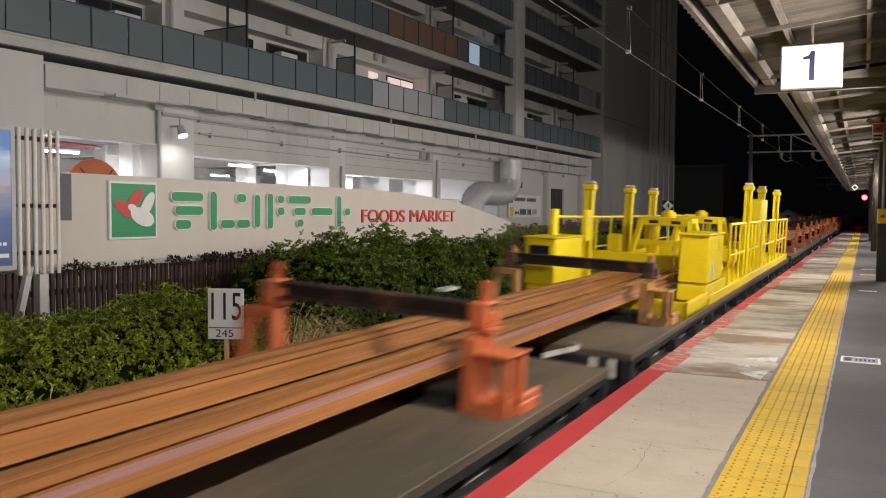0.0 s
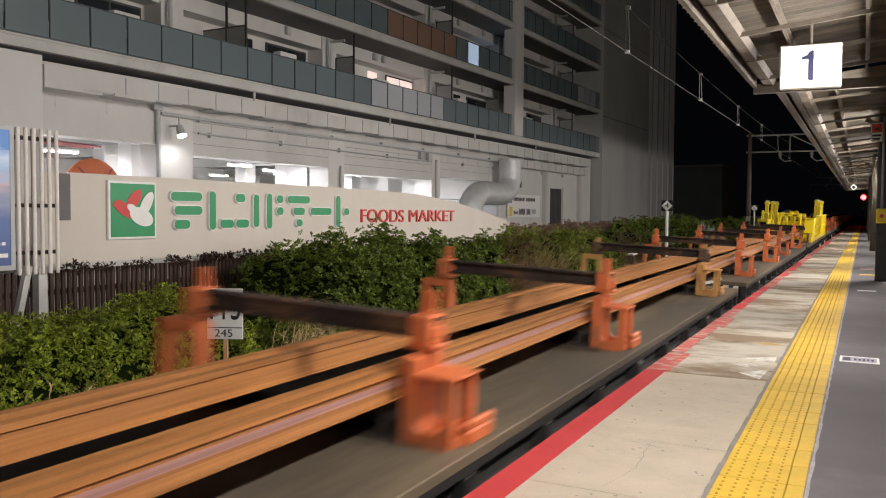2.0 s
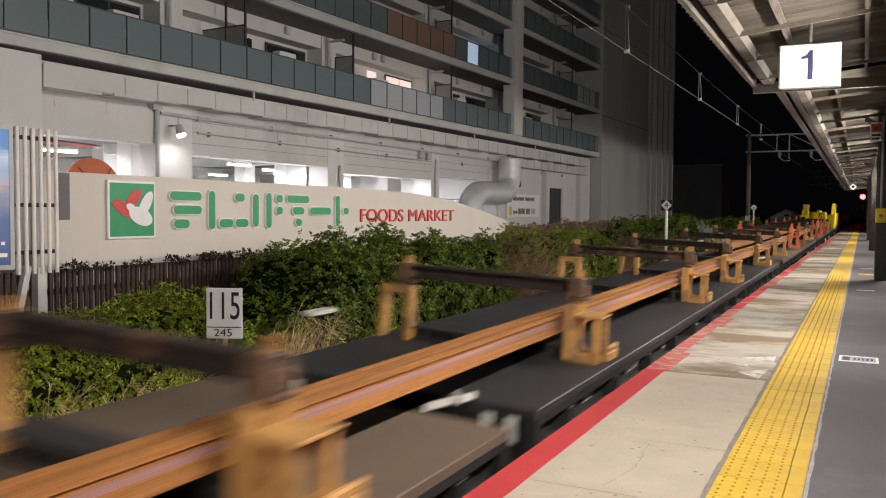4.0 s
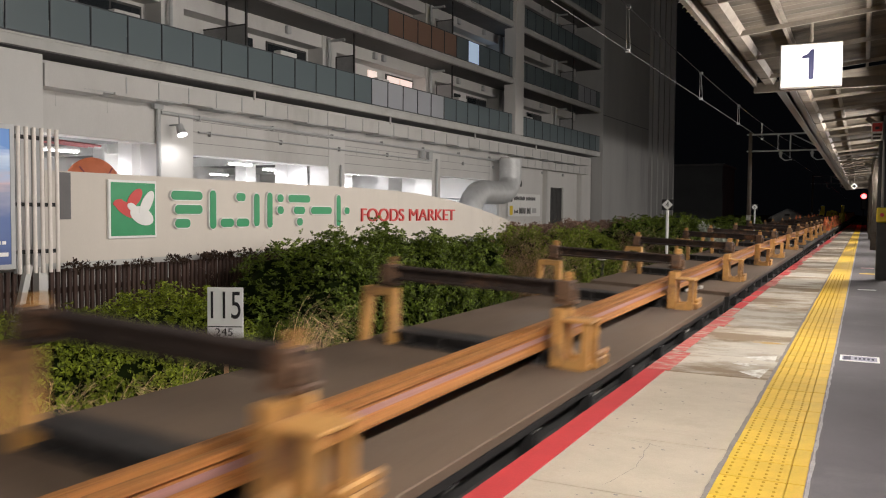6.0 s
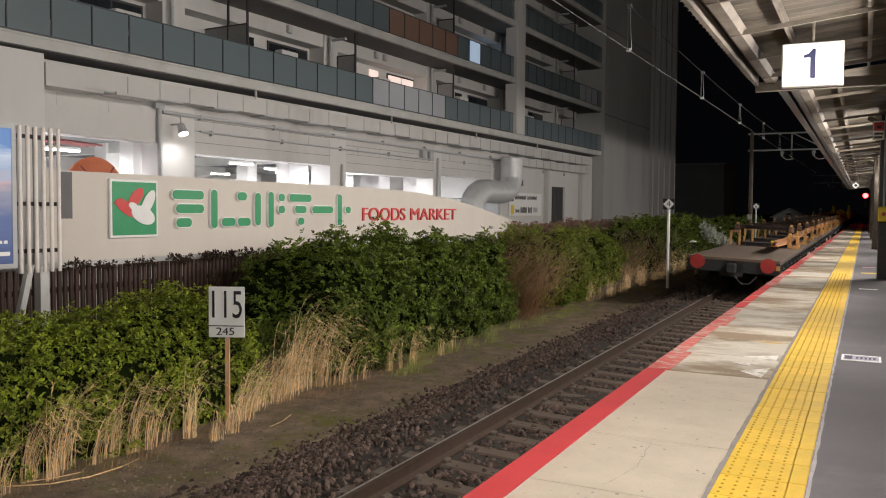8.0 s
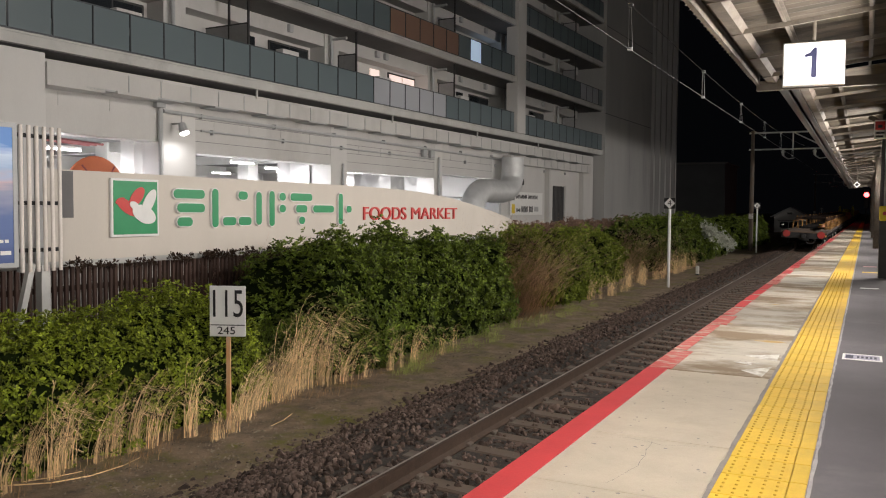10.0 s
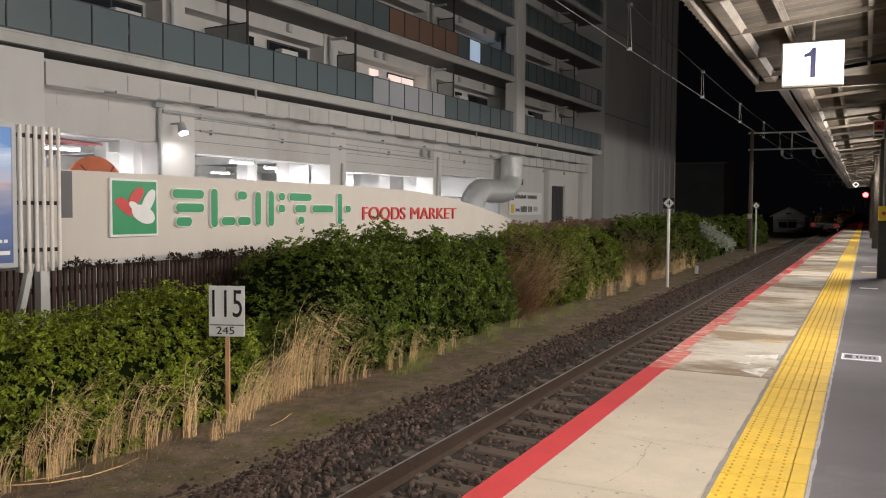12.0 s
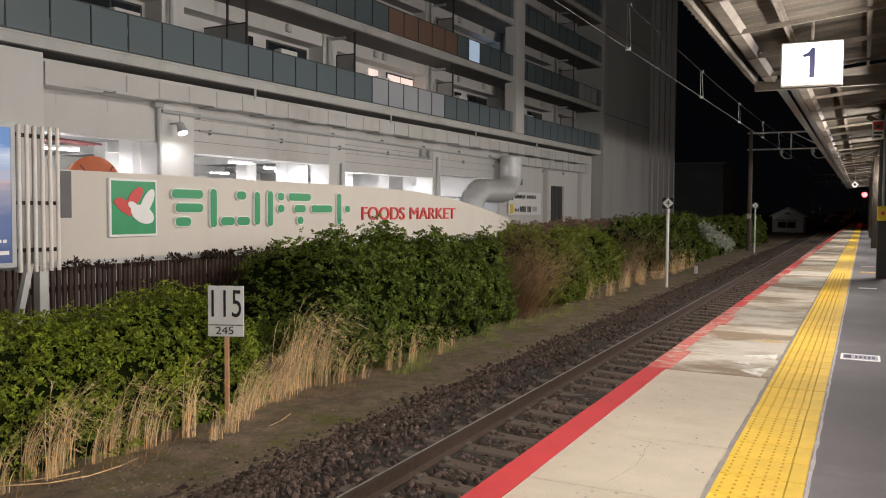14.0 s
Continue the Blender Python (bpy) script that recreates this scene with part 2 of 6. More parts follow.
near_ys = [-20 + 0.4 * i for i in range(0, 200)] + [60 + 8 * i for i in range(1, 60)]
strip("ground", [(-400, -1.3), (-120, -1.3), (-40, -1.3), (-16, -1.25), (-9, -1.2)] + [(-8.6 + 0.2 * i, -1.2) for i in range(18)] + [(-5.0, -1.23), (-4.6, -1.3), (-1.9, -1.35), (20, -1.35), (400, -1.35)],
      near_ys, M["soil"], "bare brown soil with moss beside the track", "ground", wobble=0.05)
strip("ballast_bed", [(-5.25, -1.3), (-5.0, -1.17), (-4.55, -1.03), (-4.1, -0.97), (-3.75, -0.965), (-2.9, -1.0), (-2.0, -1.03), (-1.6, -1.06)], near_ys, M["bed"], "dark ballast bed under the sleepers", "ballast", wobble=0.04)


def track_pose(y):
    return pose(TRACK_X, y, TRACK_Z + GRADE * y, math.degrees(math.atan(GRADE)), CANT, 0)


RAIL = [(-0.0325, 0), (0.0325, 0), (0.0325, -0.036), (0.009, -0.05), (0.009, -0.135), (0.0725, -0.16), (0.0725, -0.174), (-0.0725, -0.174), (-0.0725, -0.16), (-0.009, -0.135), (-0.009, -0.05), (-0.0325, -0.036)]


def running_rails():
    ob = thing("track", "rusty running rails with polished heads on concrete sleepers", "rail track", kind="structure")
    ob.matrix_world = track_pose(0)
    for x in (-0.566, 0.566):
        r = part("rail", sweep([(x + a, b) for a, b in RAIL], -24, 430), M["rail_rust"], ob)
        # Bright strip on the left edge only: the polished head's highlight, drawn in.
        part("rail_head", sweep([(x + a, b) for a, b in ((-0.03, 0.0005), (-0.006, 0.0005), (-0.006, 0.003), (-0.03, 0.003))], -24, 430), M["rail_head"], r, "polished running surface, drawn narrow as its highlight")
    bm = boxes((-1.0, 1.0, -0.12, 0.12, -0.35, -0.175), bevel=0.02)
    for x in (-0.566, 0.566):
        for s in (-1, 1):
            box(bm, x + s * 0.09 - 0.03, x + s * 0.09 + 0.03, -0.06, 0.06, -0.176, -0.135, bevel=0.01)
    me = mesh_of("sleeper", bm, M["sleeper"])
    for i in range(290):
        s = part("sleeper", me, None, ob)
        s.location = (random.uniform(-0.02, 0.02), -4 + 0.62 * i, random.uniform(-0.012, 0.004))
    return ob


running_rails()


def stones():
    """Broken stone heaped on the shoulder and between the sleepers."""
    shapes = []
    for k in range(8):
        bm = bmesh.new()
        bmesh.ops.create_icosphere(bm, subdivisions=1, radius=1)
        for v in bm.verts:
            v.co *= random.uniform(0.65, 1.15)
        bm.verts.ensure_lookup_table()
        shapes.append(([v.co.copy() for v in bm.verts], [[v.index for v in f.verts] for f in bm.faces]))
        bm.free()
    verts, faces = [], []

    def put(x, y, z, r):
        vs, fs = random.choice(shapes)
        m = Euler((random.uniform(0, 6), random.uniform(0, 6), random.uniform(0, 6))).to_matrix() @ Matrix.Diagonal((r * random.uniform(0.8, 1.5), r, r * random.uniform(0.6, 0.9)))
        base = len(verts)
        verts.extend((m @ v + Vector((x, y, z)))[:] for v in vs)
        faces.extend([base + i for i in f] for f in fs)

    for i in range(44000):
        y = 3.5 + 50 * random.random() ** 2.2
        x = random.triangular(-5.45, -3.95, -4.5) if random.random() < 0.62 else random.uniform(-3.95, -1.8)
        h = -1.22 if x < -5.1 else -1.2 + (x + 5.1) * 0.26 if x < -4.2 else -0.955 - 0.04 * (x + 4.2)
        if -3.75 < x < -2.0 and ((UNIT * y + 4 + 0.15) % 0.62) < 0.3 and random.random() < 0.6:
            continue
        if -3.42 < x < -3.28:
            continue
        put(x, y, h + grade(y) + random.uniform(-0.01, 0.02), random.uniform(0.015, 0.043))
    st = new("ballast_stones", soup("ballast_stones", verts, faces, M["ballast"]))
    st.matrix_world = SITE
    tagged(st, "heaped grey-brown broken ballast stone", "ballast", kind="stuff")


stones()

EDGE = -1.618
P0, P1 = -12.0, 160.0


def platform():
    ob = thing("platform", "railway platform of concrete slabs and dark asphalt with a painted edge", "platform", kind="structure")
    part("platform_body", boxes((EDGE + 0.06, 9.0, P0, P1, -1.6, -0.03)), M["mortar"], ob)
    part("edge_wall", boxes((EDGE + 0.05, EDGE + 0.059, P0, P1, -1.6, -0.1)), M["concrete_old"], ob)
    part("asphalt", boxes((-0.2, 9.0, P0, P1, -0.028, -0.002)), M["asphalt"], ob, "dark grey asphalt walkway")
    ys = [P0, -4.0, 1.2, 2.95, 3.78, 4.77, 6.96]
    while ys[-1] < P1:
        ys.append(ys[-1] + (1.02 if ys[-1] < 40 else 6.0))
    for a, b in zip(ys, ys[1:]):
        old = a > 6.9
        part("slab", boxes((EDGE, -0.644, a + 0.003, b - 0.003, -0.13, -0.004), bevel=0.006), M["concrete_old" if old else "concrete"], ob)
        w = 0.165 if not old else random.uniform(0.12, 0.2) * (1 if a < 12 else 1.1)
        if b - a < 7:
            part("red_line", boxes((EDGE + 0.001, EDGE + w, a + (0.0 if not old else 0.02), b - (0.0 if not old else random.uniform(0.02, 0.16)), -0.005, 0.0015)), M["red_worn" if old and (a < 7.5 or random.random() < 0.55) else "red_line"], ob, "red painted edge line")
    def jagged(x0, x1, rough, mat, z):
        """A trowelled seam with uneven edges."""
        bm, prev = bmesh.new(), None
        for k in range(700):
            y = 0.4 + 0.06 * k
            a = bm.verts.new((x0 + rough * noise.noise((y * 5, x0 * 9, 0)) + rough * 0.5 * noise.noise((y * 17, x0, 0)), y, z))
            b = bm.verts.new((x1 + rough * noise.noise((y * 5, 4.0, x1 * 9)) + rough * 0.5 * noise.noise((y * 17, x1, 7)), y, z))
            if prev:
                bm.faces.new((prev[0], prev[1], b, a))
            prev = (a, b)
        part("mortar_seam", bm, mat, ob, "uneven trowelled mortar seam")

    part("mortar_joint", boxes((-0.644, -0.62, P0, P1, -0.05, -0.006)), M["mortar"], ob)
    part("mortar_joint", boxes((-0.235, -0.19, P0, P1, -0.05, -0.003)), M["mortar"], ob)
    jagged(-0.645, -0.618, 0.013, M["mortar"], -0.0015)
    jagged(-0.212, -0.196, 0.009, M["mortar_pale"], 0.0012)
    for pts in (((-1.42, 4.6), (-1.2, 4.72), (-0.98, 4.66), (-0.8, 4.74)), ((-1.1, 3.85), (-1.02, 4.2), (-1.06, 4.7)), ((-1.3, 5.9), (-1.0, 6.1), (-0.7, 6.05))):
        cr, prev = bmesh.new(), None
        for (x0, y0), (x1, y1) in zip(pts, pts[1:]):
            for q in [k / 9 for k in range(10)]:
                x, y = x0 + (x1 - x0) * q + 0.012 * noise.noise((x0 * 7 + q * 4, y0 * 5, 1)), y0 + (y1 - y0) * q + 0.02 * noise.noise((x0 * 5, y0 * 7 + q * 4, 2))
                w = 0.0022 * random.uniform(0.3, 1)
                pair = (cr.verts.new((x - w, y - w, -0.0028)), cr.verts.new((x + w, y + w, -0.0028)))
                if prev:
                    cr.faces.new((prev[0], prev[1], pair[1], pair[0]))
                prev = pair
        part("crack", cr, M["mortar"], ob, "hairline crack in the concrete")
    specks = bmesh.new()
    for k in range(130):
        x, y, r = random.uniform(-1.4, -0.68), random.uniform(3, 9), random.uniform(0.003, 0.011)
        specks.faces.new([specks.verts.new((x + r * math.cos(a) * random.uniform(0.6, 1.4), y + r * math.sin(a) * random.uniform(0.6, 1.4), -0.0026)) for a in [1.0472 * i for i in range(6)]])
    part("dirt_spots", specks, M["mortar"], ob, "dark dirt spots trodden into the concrete")
    # tactile tiles: a field of dots and one inner line
    tile = boxes((-0.2, 0.117, -0.162, 0.162, -0.04, 0.0), bevel=0.003)
    box(tile, 0.122, 0.2, -0.162, 0.162, -0.04, 0.002, bevel=0.003)
    tile_me = mesh_of("tactile_tile", tile, M["tactile"])
    # The dots' darker yellow paints in the shading of their relief.
    dots = bmesh.new()
    for i in range(5):
        for j in range(5):
            x, y = -0.165 + 0.06 * i, -0.13 + 0.065 * j
            bmesh.ops.create_cone(dots, cap_ends=True, segments=6, radius1=0.009, radius2=0.006, depth=0.005, matrix=Matrix.Translation((x, y, 0.0025)))
    dots_me = mesh_of("dots", dots, M["tactile_dot"])
    for i in range(150):
        t = part("tactile_tile", tile_me, None, ob)
        t.location = (-0.42 + random.uniform(-0.002, 0.002), 0.5 + 0.33 * i, 0.002 + random.uniform(-0.001, 0.001))
        if i < 60:
            part("dots", dots_me, None, t)
    part("tactile_strip", boxes((-0.62, -0.22, 49.9, P1, -0.03, 0.003)), M["tactile"], ob)
    part("tactile_strip", boxes((-0.62, -0.22, P0, 0.34, -0.03, 0.003)), M["tactile"], ob)
    # rust-brown spills with an uneven rim
    for cx, cy, r in ((-0.83, 8.95, 0.12), (-1.39, 10.17, 0.09), (-1.2, 12.6, 0.1)):
        if r:
            sp = bmesh.new()
            rim = [sp.verts.new((cx + r * 1.3 * math.cos(a) * (1 + 0.35 * noise.noise((cx + math.cos(a) * 1.5, cy, math.sin(a) * 1.5))), cy + r * 0.6 * math.sin(a) * (1 + 0.3 * noise.noise((cx, math.cos(a) * 2, math.sin(a) * 2))), 0.0004)) for a in [6.283 * k / 28 for k in range(28)]]
            sp.faces.new(rim)
            part("rust_spill", sp, M["spill"], ob, "rust-brown stain on the concrete")
    # white boarding marks
    tri = bmesh.new()
    for (ax, ay), (bx, by), (cx, cy) in (((-0.9, 7.2), (-0.68, 7.46), (-0.71, 6.98)), ((-0.96, 7.95), (-0.68, 8.17), (-0.67, 7.76))):
        tri.faces.new([tri.verts.new((x, y, 0.001)) for x, y in ((ax, ay), (cx, cy), (bx, by))])
    part("boarding_mark", tri, M["white_worn"], ob, "worn white painted triangles")
    four = part("boarding_mark", text("4", 0.3, M["white_worn"], 0.0005), None, ob, "worn white painted figure four")
    four.matrix_local = pose(-0.88, 7.56, 0.001, -90, 0, 100)
    for y, x0, x1, d in ((8.38, -0.16, 0.165, 0.34), (16.2, -0.06, 0.23, 0.14), (20.6, -0.05, 0.28, 0.3), (22.8, -0.03, 0.26, 0.3)):
        ink, tone = {20.6: ("tactile", "yellow"), 22.8: ("pink", "pink")}.get(y, ("white", "white"))
        st = part("floor_sticker", boxes((x0, x1, y - d / 2, y + d / 2, -0.001, 0.002)), M[ink], ob, tone + " printed queue sticker on the asphalt")
        if y < 10:
            part("print_field", boxes((x0 + 0.02, x1 - 0.02, y - 0.12, y + 0.12, 0.002, 0.0028)), M["print_grey"], st)
            part("print_bar", boxes((x0 + 0.03, x0 + 0.09, y - 0.09, y + 0.09, 0.0028, 0.0036), *[(x0 + 0.12 + 0.035 * i, x0 + 0.14 + 0.035 * i, y - 0.06, y + 0.05, 0.0028, 0.0036) for i in range(5)]), M["poster_ink"], st)
    return ob


M["mortar_pale"] = material("pale_mortar", (0.4, 0.385, 0.4), 0.85, vary=0.25, scale=9)
M["spill"] = material("rust_spill", (0.5, 0.33, 0.12), 0.8, vary=0.3, scale=9, stain=(0.4, 0.36, 0.3), stain_at=0.5)
M["pink"] = material("pink_sticker", (0.62, 0.3, 0.33), 0.6, vary=0.1)
M["white_worn"] = material("worn_white_paint", (0.7, 0.69, 0.65), 0.7, vary=0.15, scale=18, stain=(0.42, 0.38, 0.32), stain_at=0.56)
M["print_grey"] = material("grey_blue_print", (0.33, 0.33, 0.42), 0.6, vary=0.2, scale=9)
M["poster_ink"] = material("blue_print", (0.012, 0.014, 0.05), 0.6, vary=0.1)
platform()


# ---- canopy over the platform ----
def canopy():
    ob = thing("canopy", "weathered steel platform canopy with corrugated roof sheets", "canopy", kind="structure")

    def bay(y0, y1, x_edge, z_edge, slope, step, first):
        sheet = bmesh.new()
        n = 60
        a = []
        for i in range(n + 1):
            x = x_edge + (7.0 - x_edge) * i / n
            z = z_edge + 0.14 + (x - x_edge) * slope
            a.append((x, z))
        k = int((y1 - y0) / 0.1)
        rows = []
        for j in range(k + 1):
            y = y0 + (y1 - y0) * j / k
            dz = 0.02 if j % 2 else 0.0
            rows.append([sheet.verts.new((x, y, z + dz)) for x, z in (a[0], a[-1])])
        for r0, r1 in zip(rows, rows[1:]):
            sheet.faces.new((r0[0], r0[1], r1[1], r1[0]))
        part("roof_sheet", sheet, M["roof_sheet"], ob, "stained corrugated roof sheet")
        part("fascia", boxes((x_edge, x_edge + 0.05, y0, y1, z_edge, z_edge + 0.13)), M["roof_steel"], ob, "pale steel fascia")
        part("gutter", sweep([(x_edge + 0.16, z_edge + 0.02), (x_edge + 0.28, z_edge + 0.02), (x_edge + 0.32, z_edge + 0.1), (x_edge + 0.14, z_edge + 0.1)], y0, y1), M["roof_steel"], ob)
        y = y0 + first
        while y < y1:
            z0, z1 = z_edge + 0.05, z_edge + 0.05 + (7 - x_edge) * slope
            rb = bmesh.new()
            bar(rb, (x_edge + 0.16, y, z0 - 0.02), (6.9, y, z1 - 0.02), 0.03, 0.05)
            part("rafter", rb, M["roof_steel"], ob)
            y += step
        for x in (x_edge + 0.7, x_edge + 1.5, x_edge + 2.3, x_edge + 3.1):
            z = z_edge + 0.11 + (x - x_edge) * slope
            part("purlin", boxes((x - 0.025, x + 0.025, y0, y1, z - 0.012, z), (x - 0.025, x - 0.017, y0, y1, z - 0.07, z - 0.012), (x - 0.025, x + 0.01, y0, y1, z - 0.078, z - 0.07)), M["roof_steel"], ob)

    bay(-8, 13.0, -1.505, 3.2, 0.1, 1.52, 0.6)
    bay(13.4, 70, -1.12, 3.2, 0.1, 1.85, 1.76)
    part("valance", boxes((-1.24, -1.12, 13.4, 70, 3.19, 3.34), (-1.12, -0.97, 13.4, 70, 3.2, 3.215)), M["dark_frame"], ob, "dark edge valance")
    part("end_beam", boxes((-1.5, 6.5, 13.0, 13.1, 3.12, 3.26)), M["roof_steel"], ob)
    # serrated edge flashing
    saw = bmesh.new()
    for i in range(105):
        y = 0.2 * i - 8
        v = [saw.verts.new(p) for p in ((-1.51, y, 3.31), (-1.51, y + 0.2, 3.31), (-1.6, y + 0.1, 3.29))]
        saw.faces.new(v)
    part("drip_edge", saw, M["white"], ob, "pale toothed edge trim")
    for y in (-4, 19.0, 34.8, 50, 65):
        c = part("column", boxes((0.24, 0.46, y - 0.12, y + 0.12, -0.01, 3.4), bevel=0.015), M["dark_frame"] if y < 25 else M["roof_steel"], ob)
        part("knee_brace", bar(bmesh.new(), (0.36, y, 3.05), (0.0, y, 3.3), 0.06, 0.1), M["roof_steel"], c)
    return ob


canopy()


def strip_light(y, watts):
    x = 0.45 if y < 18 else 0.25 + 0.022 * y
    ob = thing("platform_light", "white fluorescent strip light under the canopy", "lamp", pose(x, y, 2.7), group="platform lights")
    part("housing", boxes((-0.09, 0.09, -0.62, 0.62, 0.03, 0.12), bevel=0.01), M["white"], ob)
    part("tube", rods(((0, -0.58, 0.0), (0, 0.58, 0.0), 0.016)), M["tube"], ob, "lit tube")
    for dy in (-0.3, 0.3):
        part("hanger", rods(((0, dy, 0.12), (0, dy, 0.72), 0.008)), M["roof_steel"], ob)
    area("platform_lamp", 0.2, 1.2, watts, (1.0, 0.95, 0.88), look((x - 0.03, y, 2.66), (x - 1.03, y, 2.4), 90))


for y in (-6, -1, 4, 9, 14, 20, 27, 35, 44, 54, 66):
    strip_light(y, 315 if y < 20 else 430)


# Unseen lamps, added to brighten the upper floors of the building.
def added_yard_light(x, y, watts):
    ob = thing("added_yard_light", "added tall lamp on a grey pole, unseen behind the platform", "street lamp", pose(x, y, -1.35))
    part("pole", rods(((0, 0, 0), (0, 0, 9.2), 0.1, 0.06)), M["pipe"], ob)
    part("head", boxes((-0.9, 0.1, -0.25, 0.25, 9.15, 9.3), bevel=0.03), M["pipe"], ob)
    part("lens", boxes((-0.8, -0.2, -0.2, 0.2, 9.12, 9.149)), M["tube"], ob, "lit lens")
    area("added_yard_lamp", 0.8, 0.8, watts, (1.0, 0.95, 0.88), look((x - 0.5, y, 7.6), (-15, y + 8, 5)))


added_yard_light(10.5, -9, 950)
added_yard_light(10.5, 18, 3150)


def platform_sign():
    ob = thing("platform_number_sign", "lit white hanging platform number sign", "sign", pose(-0.565, 10, 2.965, 0, 0, 2))
    part("frame", boxes((-0.315, 0.315, -0.06, 0.06, -0.24, 0.24), bevel=0.01), M["aluminium"], ob)
    part("face", boxes((-0.297, 0.297, -0.068, -0.061, -0.222, 0.222)), M["lamp_white"], ob, "glowing white face")
    one = bmesh.new()
    a = [one.verts.new((x, 0, z)) for x, z in ((0.035, -0.16), (0.035, 0.17), (0.0, 0.17), (-0.035, 0.12), (-0.09, 0.1), (-0.09, 0.065), (-0.022, 0.075), (-0.022, -0.16))]
    b = [one.verts.new((v.co.x, -0.004, v.co.z)) for v in a]
    one.faces.new(b[::-1])
    for i in range(8):
        one.faces.new((a[i], a[(i + 1) % 8], b[(i + 1) % 8], b[i]))
    d = part("figure", one, M["poster_ink"], ob, "dark blue figure one")
    d.matrix_local = pose(0, -0.069, 0.0)
    part("hanger", rods(((0.0, 0, 0.24), (0.0, 0, 0.6), 0.02)), M["roof_steel"], ob)


platform_sign()


def column_signs():
    ob = thing("emergency_button_sign", "red and white emergency sign on a platform column", "sign", pose(0.2, 18.8, -0.43))
    part("panel", boxes((-0.105, 0.105, -0.03, 0.06, 3.25, 3.63), bevel=0.01), M["white"], ob)
    part("red_field", boxes((-0.09, 0.09, -0.036, -0.03, 3.43, 3.6)), M["red"], ob)
    part("print_bar", boxes((-0.08, 0.08, -0.036, -0.03, 3.35, 3.39), (-0.08, 0.06, -0.036, -0.03, 3.28, 3.32), (-0.04, 0.04, -0.042, -0.036, 3.47, 3.53)), M["black"], ob)
    b = thing("emergency_button_box", "yellow emergency button box on a platform column", "box", pose(0.33, 18.87, -0.18))
    part("case", boxes((-0.1, 0.1, -0.12, 0.0, 1.35, 1.65), bevel=0.02), M["yellow"], b)
    part("button", rods(((0, -0.14, 1.5), (0, -0.12, 1.5), 0.04)), M["red"], b)
    part("conduit", rods(((0, -0.03, 1.65), (0, -0.03, 3.5), 0.025)), M["pipe"], b)


column_signs()


hang = thing("hanging_diamond_sign", "small black and white diamond sign hanging from the canopy", "sign", pose(-0.46, 45.8, 2.74, 0, 45, 0))
part("board", boxes((-0.11, 0.11, -0.02, 0.0, -0.11, 0.11)), M["white"], hang)
part("field", boxes((-0.07, 0.07, -0.026, -0.021, -0.07, 0.07)), M["black"], hang)
part("hanger", rods(((-0.11, 0, 0.11), (-0.45, 0, 0.45), 0.015)), M["roof_steel"], hang)


# ---- apartment building over the shop and its car park ----
B = Matrix.Translation((-15.0, 37.0, 0)) @ Matrix.Rotation(radians(-2.3), 4, "Z")
FLOORS = [5.05 + 2.66 * i for i in range(6)]
BAYS = [-34.4, -27.3, -20.2, -13.1, -6.1, 1.05, 8.1]


